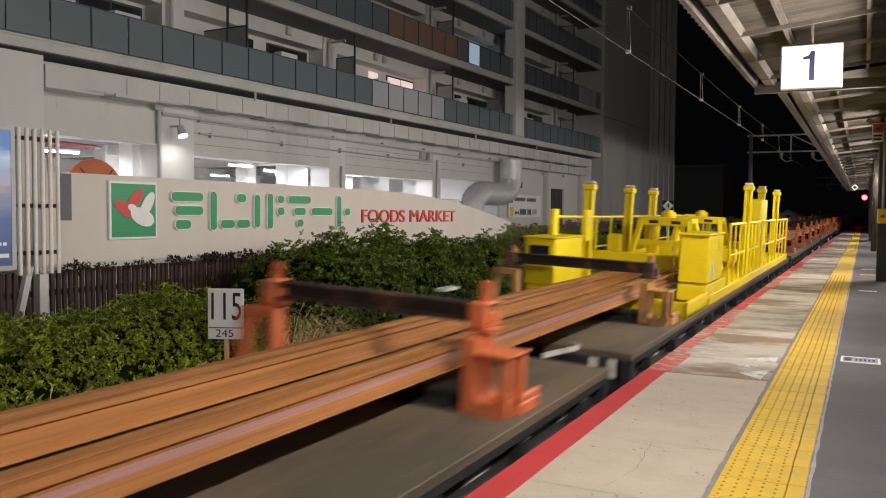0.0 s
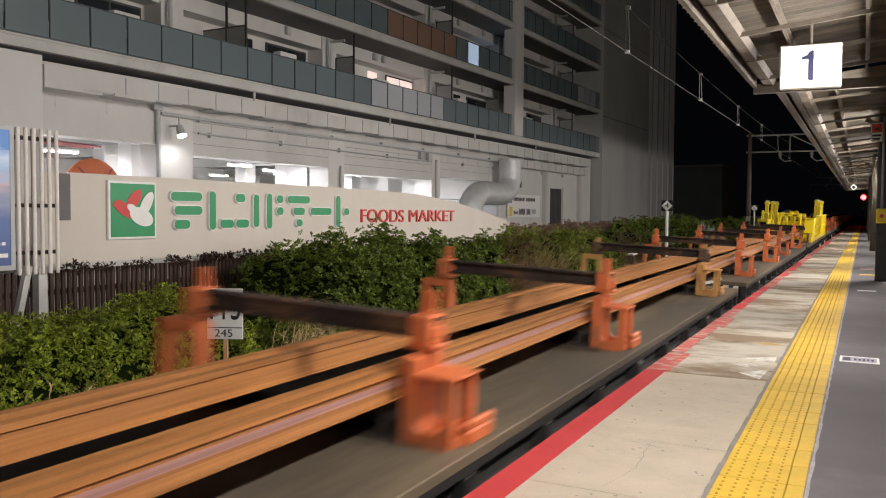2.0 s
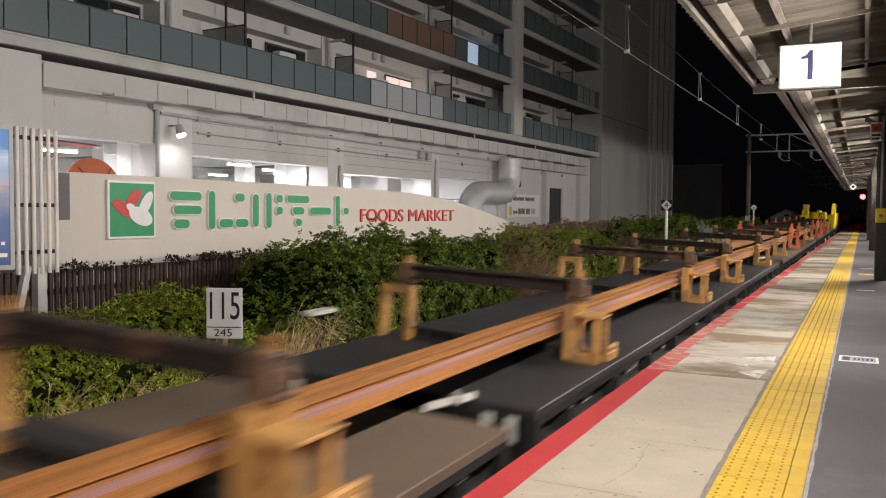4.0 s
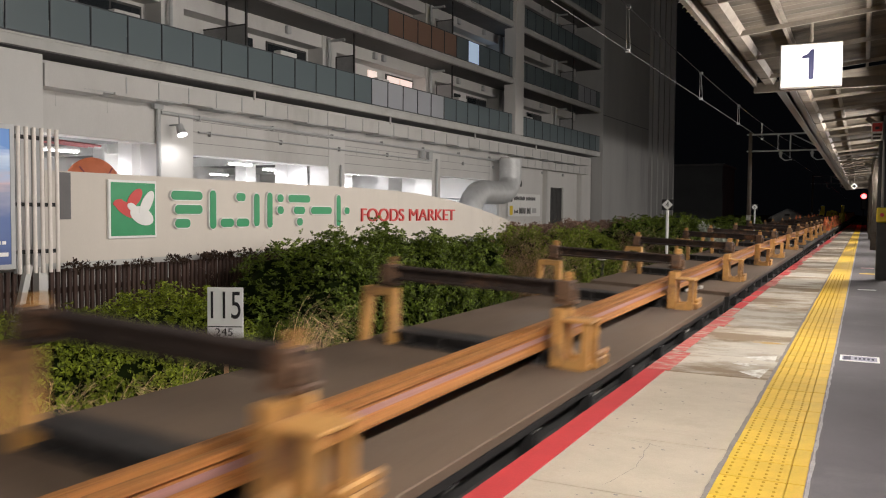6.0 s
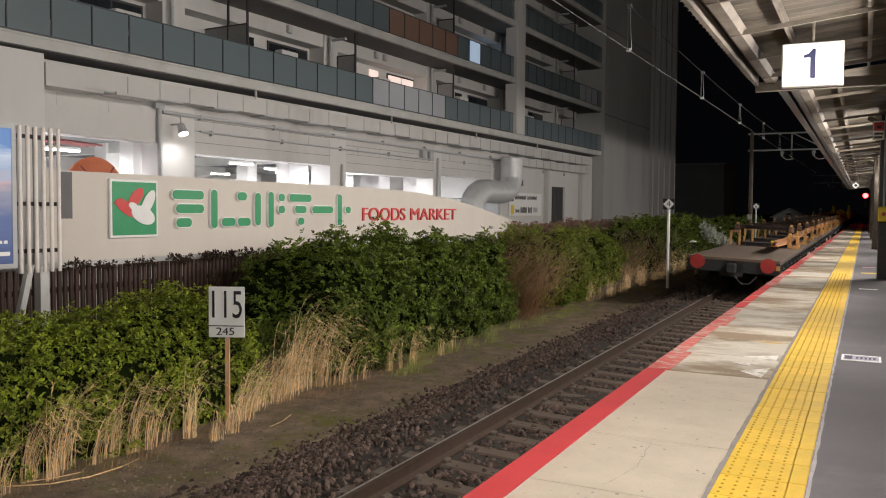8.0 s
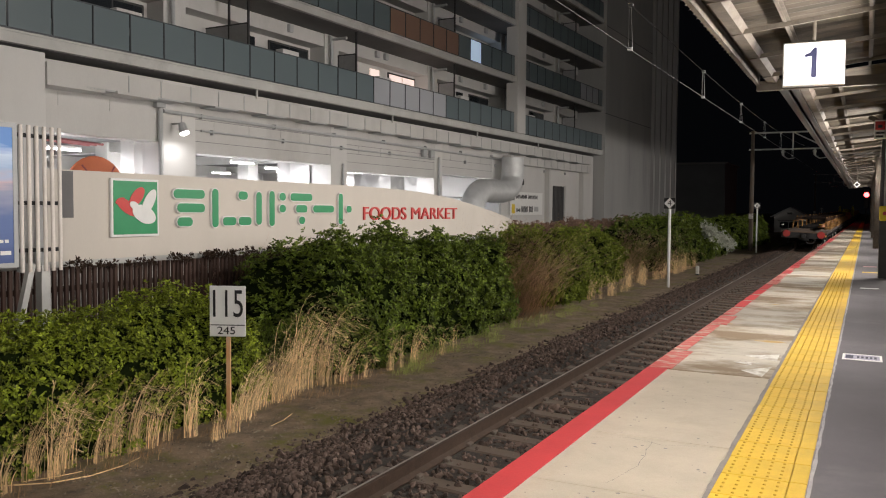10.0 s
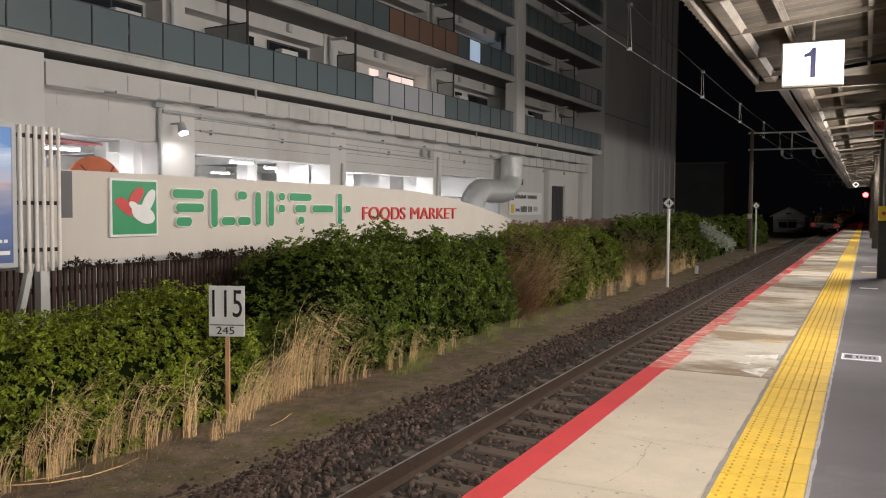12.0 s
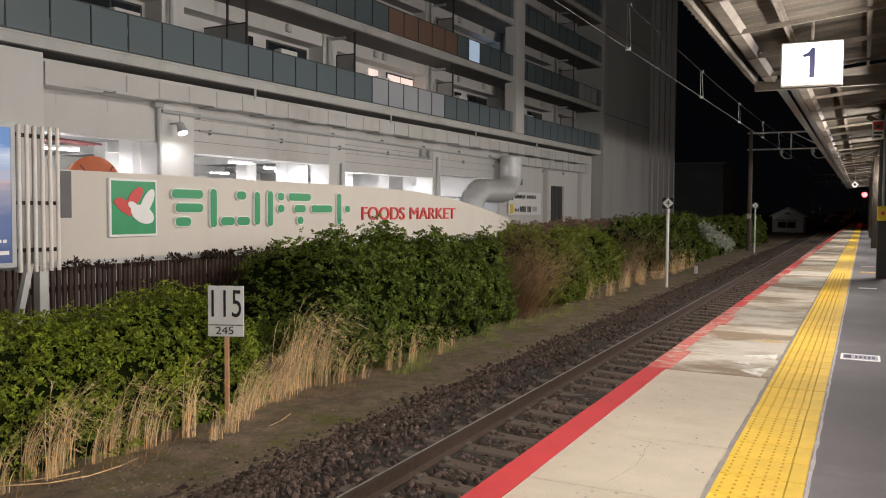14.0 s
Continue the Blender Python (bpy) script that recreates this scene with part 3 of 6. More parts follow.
def building():
    ob = thing("apartment_building", "pale apartment block with glass balconies over a lit car park", "building", B)
    # lower storey: pillars and beams with open bays between them
    for y0, y1, x0 in ((-40, -25.0, 0.02), (-21.25, -20.14, -0.55), (-14.1, -13.2, -0.55), (-7.17, -6.5, -0.55), (-1.8, 12.3, -0.55)):
        part("pillar", boxes((x0 - 0.8, x0, y0, y1, -1.3, 4.68)), M["wall_lit"], ob)
    for y0, y1, z in ((-25.0, -21.25, 3.05), (-20.14, -14.1, 2.83), (-13.2, -7.17, 2.65), (-6.5, -1.8, 2.82)):
        part("beam", boxes((-1.2, -0.56, y0, y1, z, 4.68)), M["wall"], ob)
        part("parapet", boxes((-1.0, -0.8, y0, y1, -1.3, 0.8)), M["wall_lit"], ob)
        for dz in (0.32, 0.62, 0.92) if y0 > -22 else ():
            part("beam_joint", boxes((-0.56, -0.553, y0, y1, z + dz, z + dz + 0.014)), M["joint_grey"], ob)
        for k in range(int((y1 - y0) / 1.4)):
            part("beam_joint", boxes((-0.56, -0.553, y0 + 0.7 + 1.4 * k, y0 + 0.712 + 1.4 * k, z + 0.62, z + 0.92)), M["slab"], ob)
        part("inner_pillar", boxes((-4.5, -3.9, y1 + 1.85, y1 + 3.0, -1.3, 3.6)), M["wall_lit"], ob)
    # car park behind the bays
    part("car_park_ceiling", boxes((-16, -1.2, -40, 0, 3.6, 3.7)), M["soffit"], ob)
    part("car_park_wall", boxes((-16.2, -16, -40, 0, -1.3, 3.6)), M["wall_lit"], ob)
    part("car_park_wall", boxes((-16, -1.4, -0.3, 0, -1.3, 3.6)), M["wall_lit"], ob)
    part("car_park_floor", boxes((-16, -0.8, -40, 0, -1.28, -0.2)), M["slab"], ob)
    part("wall_band", boxes((-15.99, -15.95, -40, -20, 1.7, 2.15)), M["yellow_band"], ob, "yellow painted band")
    for y in (-24, -17, -10, -3):
        part("car_park_pillar", boxes((-8.4, -7.8, y - 0.3, y + 0.3, -1.3, 3.6)), M["wall_lit"], ob)
        part("ceiling_beam", boxes((-16, -1.2, y - 0.2, y + 0.2, 3.25, 3.6)), M["slab"], ob)
    for x in (-2.4, -2.7, -3.0):
        part("ceiling_pipe", rods(((x, -25, 3.15), (x - 1.5, -20.5, 3.15), 0.035)), M["pipe_red"], ob, "dull red sprinkler pipe")
    part("rail_fence", rods(*[((-1.1, y, 0.8), (-1.1, y, 1.9), 0.02) for y in (-12.5, -11.5, -10.5, -9.5, -8.5, -5, -4, -3)], ((-1.1, -13, 1.9), (-1.1, -7.3, 1.9), 0.025), ((-1.1, -6.4, 1.9), (-1.1, -2, 1.9), 0.025), n=6), M["white"], ob)
    # storeys
    part("core_wall", boxes((-10, -2.0, -40, 12.4, 4.68, 21.0)), M["wall"], ob, "pale painted wall behind the balconies")
    for i, z in enumerate(FLOORS):
        s = part("balcony_slab", boxes((-2.0, 0.0, -40, 12.4, z - 0.27, z)), M["slab"], ob)
        part("slab_lip", boxes((0.0, 0.03, -40, 12.4, z - 0.05, z)), M["slab"], s)
        # Slab underside coloured dark for the shade there, with no light from below.
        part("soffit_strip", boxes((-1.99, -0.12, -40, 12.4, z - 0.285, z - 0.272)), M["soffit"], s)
        f = part("balustrade", boxes((-0.1, -0.05, -40, 12.4, z + 0.945, z + 0.97), (-0.1, -0.05, -40, 12.4, z + 0.03, z + 0.06)), M["rail_grey"], ob)
        pane = mesh_of("pane", boxes((-0.085, -0.065, 0.015, 1.0, z + 0.06, z + 0.94)), M["frosted"])
        # Lighter and warmer copies of the glass: room light put into the colour.
        lit = mesh_of("pane", boxes((-0.085, -0.065, 0.015, 1.0, z + 0.06, z + 0.94)), M["frosted_lit"])
        warm = mesh_of("pane", boxes((-0.085, -0.065, 0.015, 1.0, z + 0.06, z + 0.94)), M["frosted_warm_lit"])
        # This balustrade pane glows itself, in place of a lit window behind.
        blue = mesh_of("pane", boxes((-0.085, -0.065, 0.015, 1.0, z + 0.06, z + 0.94)), M["lit_blue"])
        post = mesh_of("post", boxes((-0.09, -0.055, -0.011, 0.011, z, z + 0.96)), M["rail_grey"])
        y = -30.98
        while y < 12:
            if i < 5:
                p = part("pane", lit if (i == 0 and -12.5 < y < -7.3) or (i == 1 and 8 < y < 11) else warm if (i == 1 and -11.3 < y < -7) else blue if (i == 1 and -5.7 < y < -4.4) else pane, None, f)
                p.location = (0, y, 0)
                q = part("post", post, None, f)
                q.location = (0, y, 0)
            y += 1.04
        # party screens, wall lights, windows, cooling units
        for k, y in enumerate(BAYS):
            far = 3.9 if y > 7 else 7.1
            ys = y + 1.8 if k == 2 else y
            part("party_screen", boxes((-1.9 if k == 2 else -0.95, -0.25, ys - 0.02, ys + 0.02, z + 0.05, z + 1.62)), M["screen"], ob)
            part("screen_frame", boxes((-0.25, -0.2, ys - 0.03, ys + 0.03, z + 0.0, z + 2.37), (-1.9 if k == 2 else -0.95, -0.25, ys - 0.03, ys + 0.03, z + 1.6, z + 1.64), (-1.0, -0.95, ys - 0.03, ys + 0.03, z, z + (2.37 if k == 2 else 1.64))), M["dark_frame"], ob)
            part("downpipe", rods(((-1.2, y - 0.1, z), (-1.2, y - 0.1, z + 2.3), 0.06), ((-1.2, y - 0.1, z + 2.18), (-0.55, y - 0.1, z + 2.18), 0.05)), M["pipe"], ob)
            part("pier", boxes((-2.0, -1.35, y - 0.3, y + 0.5, z, z + 2.37)), M["wall"], ob)
            part("lintel", boxes((-2.0, -1.4, y + 0.5, y + far - 0.3, z + 1.93, z + 2.37)), M["wall"], ob)
            if y > 7:
                continue
            w = part("window", boxes((-1.99, -1.95, y + 4.6, y + 6.65, z + 0.02, z + 1.82)), M["dark_frame"], ob)
            lit_pane = (i == 0 and k == 3)
            for a, b in ((4.67, 5.6), (5.66, 6.58)):
                part("pane", boxes((-1.955, -1.94, y + a, y + b, z + 0.1, z + 1.75)), M["lit_window"] if lit_pane else M["lit_blue"] if (i == 1 and k == 4) else M["window"], w)
            part("window", boxes((-1.99, -1.95, y + 3.35, y + 3.95, z + 0.9, z + 1.78)), M["lit_window"] if lit_pane else M["window"], ob)
            for a in ((4.85,) if k == 2 else (2.8, 3.4)) if k < 4 else (2.5, 5.0):
                part("vent_hood", boxes((-1.4, -1.26, y + a, y + a + 0.2, z + 2.06, z + 2.32), bevel=0.02), M["pipe"], ob)
            ya = y + (1.3, 5.0, 4.2, 2.6, 2.0, 2.4, 2.2)[k]
            ac = part("cooling_unit", boxes((-1.3, -1.0, ya, ya + 0.8, z + 0.75, z + 1.38 - 0.06 * (k % 2)), (-1.28, -1.02, ya + 0.05, ya + 0.1, z, z + 0.75), (-1.28, -1.02, ya + 0.7, ya + 0.75, z, z + 0.75), bevel=0.015), M["wall_lit"], ob, "white outdoor cooling unit")
            part("fan_grille", rods(((-1.0, ya + 0.3, z + 1.05), (-0.985, ya + 0.3, z + 1.05), 0.2), n=16), M["dark_frame"], ac)
    part("balcony_column", boxes((-0.5, 0.12, -0.45, 0.5, 5.05, 21), bevel=0.02), M["wall"], ob)
    # conduit run and cable trays along the top of the lower storey
    part("duct_run", boxes((-0.5, -0.02, -24.98, 10.4, 4.1, 4.5)), M["wall"], ob, "pale boxed duct run")
    for y in range(-25, 10):
        part("duct_flange", boxes((-0.02, -0.005, y * 0.99 - 0.015, y * 0.99 + 0.015, 4.09, 4.51)), M["pipe"], ob)
    part("duct_run", boxes((-0.5, -0.06, -0.75, 10.5, 3.58, 3.96)), M["wall"], ob, "pale lower boxed duct run")
    for y in range(0, 12):
        part("duct_flange", boxes((-0.06, -0.045, y * 0.93 - 0.4, y * 0.93 - 0.37, 3.57, 3.97)), M["pipe"], ob)
    part("duct_drop", boxes((-0.45, 0.06, -24.98, -23.5, 4.0, 4.5), (-0.45, 0.12, -23.2, -22.0, 4.02, 4.09)), M["wall"], ob)
    part("conduit", rods(((-0.48, -21.3, 3.85), (-0.48, 10, 3.7), 0.05), ((-0.48, -20, 3.45), (-0.48, -7.3, 3.4), 0.03), ((-0.48, -21.4, 4.0), (-0.48, -21.4, -1.2), 0.06), ((-0.48, -13.5, 2.9), (-0.48, -13.5, -1.2), 0.04), ((-0.48, -6.9, 3.5), (-0.48, -6.9, -1.2), 0.05)), M["pipe"], ob)
    for y in range(-24, 10, 2):
        part("duct_bracket", boxes((-0.5, 0.06, y, y + 0.9, 4.05, 4.088)), M["pipe"], ob)
    for y in (-18.2, -11.0, -4.2, 2.6):
        part("duct_hanger", rods(((-0.1, y, 4.5), (-0.1, y, 4.78), 0.035), n=6), M["wall"], ob)
    for y in range(-20, 10, 3):
        part("pipe_clip", boxes((-0.55, -0.42, y - 0.02, y + 0.02, 3.76, 3.9), (-0.55, -0.44, y + 0.4, y + 0.43, 3.36, 3.5)), M["pipe"], ob)
    for y, z in ((-8.3, 3.45), (-7.7, 3.45), (-21.6, 3.92)):
        part("junction_box", boxes((-0.52, -0.38, y, y + 0.3, z, z + 0.28), bevel=0.01), M["pipe"], ob)
    # stair tower and its ribbed return
    t = part("tower", boxes((-10, 0.15, 12.4, 22.6, -1.3, 24)), M["tower"], ob, "plain grey tower wall")
    part("tower_joint", boxes((0.15, 0.156, 12.4, 22.6, 7.3, 7.34), (0.15, 0.156, 12.4, 22.6, 12.6, 12.64)), M["tower_dark"], t)
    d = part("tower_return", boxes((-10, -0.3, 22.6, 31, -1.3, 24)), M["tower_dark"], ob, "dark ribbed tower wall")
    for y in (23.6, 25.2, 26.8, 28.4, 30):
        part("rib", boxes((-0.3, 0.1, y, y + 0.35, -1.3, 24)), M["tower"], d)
    # bent air duct, door and shutter
    el = bmesh.new()
    R = 0.52
    path = [(-1.35, 3.8, 0), (-1.35, 3.15, 0)]
    path += [(-2.35 + 1.0 * math.cos(a), 3.05 - 0.85 * math.sin(a), a) for a in [math.pi / 2 * k / 5 for k in range(1, 6)]]
    path += [(-3.7, 2.2, math.pi / 2)]
    path += [(-4.3 - 1.2 * math.sin(a), 1.0 + 1.2 * math.cos(a), math.pi / 2 - a) for a in [math.pi / 2 * k / 6 for k in range(7)]]
    path += [(-5.5, -0.6, 0)]
    rings = []
    for y, z, a in path:
        rings.append([el.verts.new((0.3 + R * math.cos(t), y + R * math.sin(t) * math.cos(a), z - R * math.sin(t) * math.sin(a))) for t in [2 * math.pi * k / 32 for k in range(32)]])
    for r0, r1 in zip(rings, rings[1:]):
        for k in range(32):
            el.faces.new((r0[k], r0[(k + 1) % 32], r1[(k + 1) % 32], r1[k])).smooth = True
    bmesh.ops.recalc_face_normals(el, faces=el.faces)
    for e in el.edges:
        same_ring = any(e.verts[0] in r and e.verts[1] in r for r in rings)
        e.smooth = not same_ring
    part("air_duct", el, M["duct"], ob, "bent galvanised air duct")
    part("duct_stay", boxes((-0.5, 0.3, -2.75, -2.55, -0.8, 1.72), bevel=0.01), M["pipe"], ob)
    part("shutter", boxes(*[(-0.55, -0.5, 5.75 + 0.2 * i, 5.9 + 0.2 * i, -0.3, 2.7) for i in range(8)]), M["dark_frame"], ob)
    part("door", boxes((-0.56, -0.44, 7.4, 9.5, -0.4, 2.75)), M["wall_lit"], ob)
    for y in (4.6, 9.85):
        part("pilaster", boxes((-0.55, -0.3, y, y + 0.2, -1.2, 3.6)), M["wall"], ob)
    part("vent", boxes(*[(-0.55, -0.5, 0.3 + 0.42 * i, 0.52 + 0.42 * i, 2.62, 2.92) for i in range(4)]), M["dark_frame"], ob)
    return ob


M["pipe_red"] = material("dull_red_pipe", (0.25, 0.06, 0.06), 0.6)
# Balcony glass recoloured as if lit from the rooms.
M["frosted_lit"] = glass("lit_frosted_balcony_glass", (0.5, 0.52, 0.56), 0.35)
M["frosted_warm_lit"] = glass("warm_lit_balcony_glass", (0.32, 0.2, 0.15), 0.35)
M["joint_grey"] = material("shadowed_joint", (0.22, 0.22, 0.22), 0.8, vary=0.2)
M["rail_grey"] = material("grey_blue_balcony_metal", (0.09, 0.1, 0.11), 0.5, 0.3, vary=0.1, bump=0.02)
M["screen"] = material("grey_party_screen", (0.3, 0.3, 0.3), 0.7, vary=0.1)
building()

banner = thing("wall_banner", "white printed banner on the building wall", "banner", B @ pose(0, -0.25, -0.06))
part("panel", boxes((-0.5, -0.46, 0.3, 4.35, 1.18, 2.32)), M["white"], banner)
for y0, y1, z0, z1 in ((1.0, 2.35, 1.98, 2.18), (2.5, 3.7, 1.98, 2.18), (1.05, 1.55, 1.33, 1.5), (1.65, 2.45, 1.3, 1.62), (2.6, 3.1, 1.3, 1.62)):
    n = int((y1 - y0) / 0.13)
    part("print_bar", boxes(*[(-0.46, -0.452, y0 + (y1 - y0) * i / n, y0 + (y1 - y0) * (i + 0.72) / n, z0 + 0.03 * (i % 2), z1 - 0.04 * (i % 3 == 1)) for i in range(n)]), M["black"], banner)
for y0, y1, z0, z1, colour in ((0.5, 0.8, 1.9, 2.25, "black"), (0.5, 0.85, 1.25, 1.7, "yellow_band"), (3.25, 3.8, 1.35, 1.6, "pipe")):
    part("print_spot", boxes((-0.46, -0.45, y0, y1, z0, z1), bevel=0.004), M[colour], banner)

for x, y in ((-6.0, -20.3), (-6.1, -12.45), (-13.5, -6.1), (-9.6, -5.8), (-6.7, -4.1), (-3.1, -16.4), (-7.8, -8.6), (-3.4, -24.5), (-3.2, -10.0), (-12.0, -14.0)):
    l = thing("car_park_light", "white fluorescent batten light on the car park ceiling", "lamp", B @ pose(x, y, 3.1), group="car park lights")
    part("housing", boxes((-0.08, 0.08, -0.62, 0.62, 0.02, 0.1), bevel=0.01), M["white"], l)
    part("tube", boxes((-0.07, 0.07, -0.6, 0.6, -0.04, 0.02), bevel=0.02), M["tube"], l, "lit diffuser")
    if x > -7:
        area("car_park_lamp", 0.3, 1.2, 820, (0.92, 0.94, 1.0), B @ pose(x, y, 3.04))

flood = thing("wall_floodlight", "small lit floodlight on a wall bracket", "lamp", B @ pose(-0.2, -20.95, 3.45))
part("bracket", rods(((-0.35, 0, 0.1), (0, 0, 0.1), 0.025), ((0, 0, 0.1), (0, 0, 0.35), 0.02)), M["pipe"], flood)
part("body", rods(((0, 0, 0.1), (0.1, 0, -0.15), 0.09, 0.13)), M["pipe"], flood)
part("lens", rods(((0.1, 0, -0.15), (0.112, 0, -0.18), 0.12)), M["tube"], flood, "lit lens")
area("flood_lamp", 0.2, 0.2, 22, (1, 1, 1), B @ look((-0.05, -20.95, 3.2), (0.6, -20.95, 0.0)))

ball = thing("orange_ball_sign", "round terracotta orange panel with dark seams", "sign", B @ pose(-1.3, -22.75, 1.75))
bm = bmesh.new()
bmesh.ops.create_uvsphere(bm, u_segments=28, v_segments=14, radius=0.87, matrix=Matrix.Diagonal((0.25, 1, 1, 1)))
part("dome", bm, M["clay"], ball)
part("seam", rods(((0.21, -0.12, 0.2), (0.12, -0.48, 0.62), 0.022), ((0.21, 0.12, 0.2), (0.12, 0.48, 0.62), 0.022)), M["pipe_red"], ball)


# ---- sign wall, fence, poster case ----
def sign_wall():
    ob = thing("shop_sign_wall", "long cream wall with raised green shapes and red lettering", "sign wall", pose(-10.5, 0, 0))
    prof = [(7.9, 0.53), (27.2, 0.53), (27.2, 0.73)]
    for y, z in ((25.5, 1.0), (23.8, 1.29), (22.4, 1.48), (21, 1.65), (20, 1.73), (19, 1.8), (17.5, 1.845), (16, 1.87), (8.0, 1.88), (7.9, 1.88)):
        prof.append((y, z))
    bm = bmesh.new()
    a = [bm.verts.new((0, y, z)) for y, z in prof]
    b = [bm.verts.new((-0.25, y, z)) for y, z in prof]
    bm.faces.new(a), bm.faces.new(b[::-1])
    for i in range(len(prof)):
        j = (i + 1) % len(prof)
        bm.faces.new((a[i], b[i], b[j], a[j]))
    bmesh.ops.recalc_face_normals(bm, faces=bm.faces)
    part("wall_panel", bm, M["sign_wall"], ob)
    part("grey_panel", boxes((0.0, 0.02, 8.1, 8.32, 1.17, 1.86)), M["soffit"], ob)
    part("footing", boxes((-0.24, -0.02, 7.9, 27.2, -1.25, 0.529)), M["slab"], ob)
    lg = part("logo_panel", boxes((0.0, 0.05, 8.98, 9.95, 0.86, 1.79), bevel=0.008), M["white"], ob)
    part("logo_field", boxes((0.05, 0.056, 9.02, 9.91, 0.9, 1.75)), M["green"], lg)

    def leaf(cy, cz, ry, rz, turn, mat, x):
        bm = bmesh.new()
        bmesh.ops.create_cone(bm, cap_ends=True, segments=24, radius1=1, radius2=1, depth=1, matrix=Matrix.Translation((x, cy, cz)) @ Matrix.Rotation(turn, 4, "X") @ Matrix.Diagonal((0.008, ry, rz, 1)) @ Matrix.Rotation(radians(90), 4, "Y"))
        part("logo_shape", bm, mat, lg)

    leaf(9.3, 1.33, 0.25, 0.1, -0.5, M["red"], 0.06)
    leaf(9.48, 1.5, 0.2, 0.1, 0.8, M["red"], 0.061)
    leaf(9.15, 1.43, 0.1, 0.05, 0.3, M["red"], 0.062)
    leaf(9.62, 1.22, 0.25, 0.14, -0.35, M["white"], 0.068)
    leaf(9.72, 1.42, 0.24, 0.1, 1.0, M["white"], 0.069)
    leaf(9.42, 1.36, 0.1, 0.06, -0.4, M["white"], 0.07)

    # seven plain green shapes, each of a few rounded bars
    cells = [10.33 + 0.795 * i for i in range(7)]
    top_bar, post, dot = ((0.02, .9), (0.6, .9)), ((0.15, .95), (0.15, .05)), ((0.46, .5), (0.5, .5))
    marks = ([top_bar, ((0.1, .5), (0.6, .5)), ((0.1, .1), (0.3, .1))], [post, ((0.42, .1), (0.62, .1))], [((0.05, .9), (0.15, .9)), ((0.55, .9), (0.55, .1)), ((0.05, .1), (0.25, .1))],
             [post, ((0.46, .9), (0.5, .9)), dot], [top_bar, ((0.2, .5), (0.42, .5)), ((0.3, .1), (0.34, .1))], [((0.0, .5), (0.6, .5))], [post, dot])
    for y, strokes in zip(cells, marks):
        for name, r, mat, d in (("green_shape_edge", 0.094, M["white"], 0.05), ("green_shape", 0.077, M["green"], 0.06)):
            bm = bmesh.new()
            for k, ((a0, b0), (a1, b1)) in enumerate(strokes):
                p, q = (0, y + a0, 1.03 + b0 * 0.6), (0, y + a1, 1.03 + b1 * 0.6)
                length = math.hypot(q[1] - p[1], q[2] - p[2])
                ang = math.atan2(q[2] - p[2], q[1] - p[1])
                pr = [(math.cos(t) * r + (length if abs(t) <= math.pi / 2 else 0), math.sin(t) * r) for t in [math.pi * (k / 8 - 0.5) for k in range(9)]] + [(math.cos(t) * r, math.sin(t) * r) for t in [math.pi * (k / 8 + 0.5) for k in range(9)]]
                ring = [(p[1] + u * math.cos(ang) - v * math.sin(ang), p[2] + u * math.sin(ang) + v * math.cos(ang)) for u, v in pr]
                f0 = [bm.verts.new((d + 0.002 * k, u, v)) for u, v in ring]
                f1 = [bm.verts.new((0.0, u, v)) for u, v in ring]
                bm.faces.new(f0)
                for k in range(len(f0)):
                    n = (k + 1) % len(f0)
                    bm.faces.new((f0[k], f1[k], f1[n], f0[n]))
            bmesh.ops.recalc_face_normals(bm, faces=bm.faces)
            part(name, bm, mat, ob)
    for body, y0, y1 in (("FOODS", 16.22, 18.22), ("MARKET", 18.5, 21.14)):
        me = text(body, 0.45, M["red"], 0.02)
        xs = [v.co.x for v in me.vertices]
        wide = (y1 - y0) / (max(xs) - min(xs))
        me.transform(Matrix.Diagonal((wide, 1, 1, 1)))
        d = part("lettering", me, None, ob, "raised red letters")
        d.matrix_local = pose(0.02, (y0 + y1) / 2, 1.215, 0, 0, 90)
    return ob


sign_wall()


def slat_fence():
    ob = thing("slat_fence", "dark brown vertical slat fence below the sign wall", "fence", pose(-10.3, 0, 0))
    part("rail", boxes((-0.08, -0.03, 5, 27, -0.7, -0.62), (-0.08, -0.03, 5, 27, 0.1, 0.18)), M["fence"], ob)
    me = mesh_of("slat", boxes((-0.025, 0.025, -0.029, 0.029, -1.25, 0.46), bevel=0.006), M["fence"])
    for i in range(225):
        s = part("slat", me, None, ob)
        s.location = (random.uniform(-0.008, 0.008), 5 + 0.098 * i, random.uniform(-0.006, 0.006))
    return ob


slat_fence()


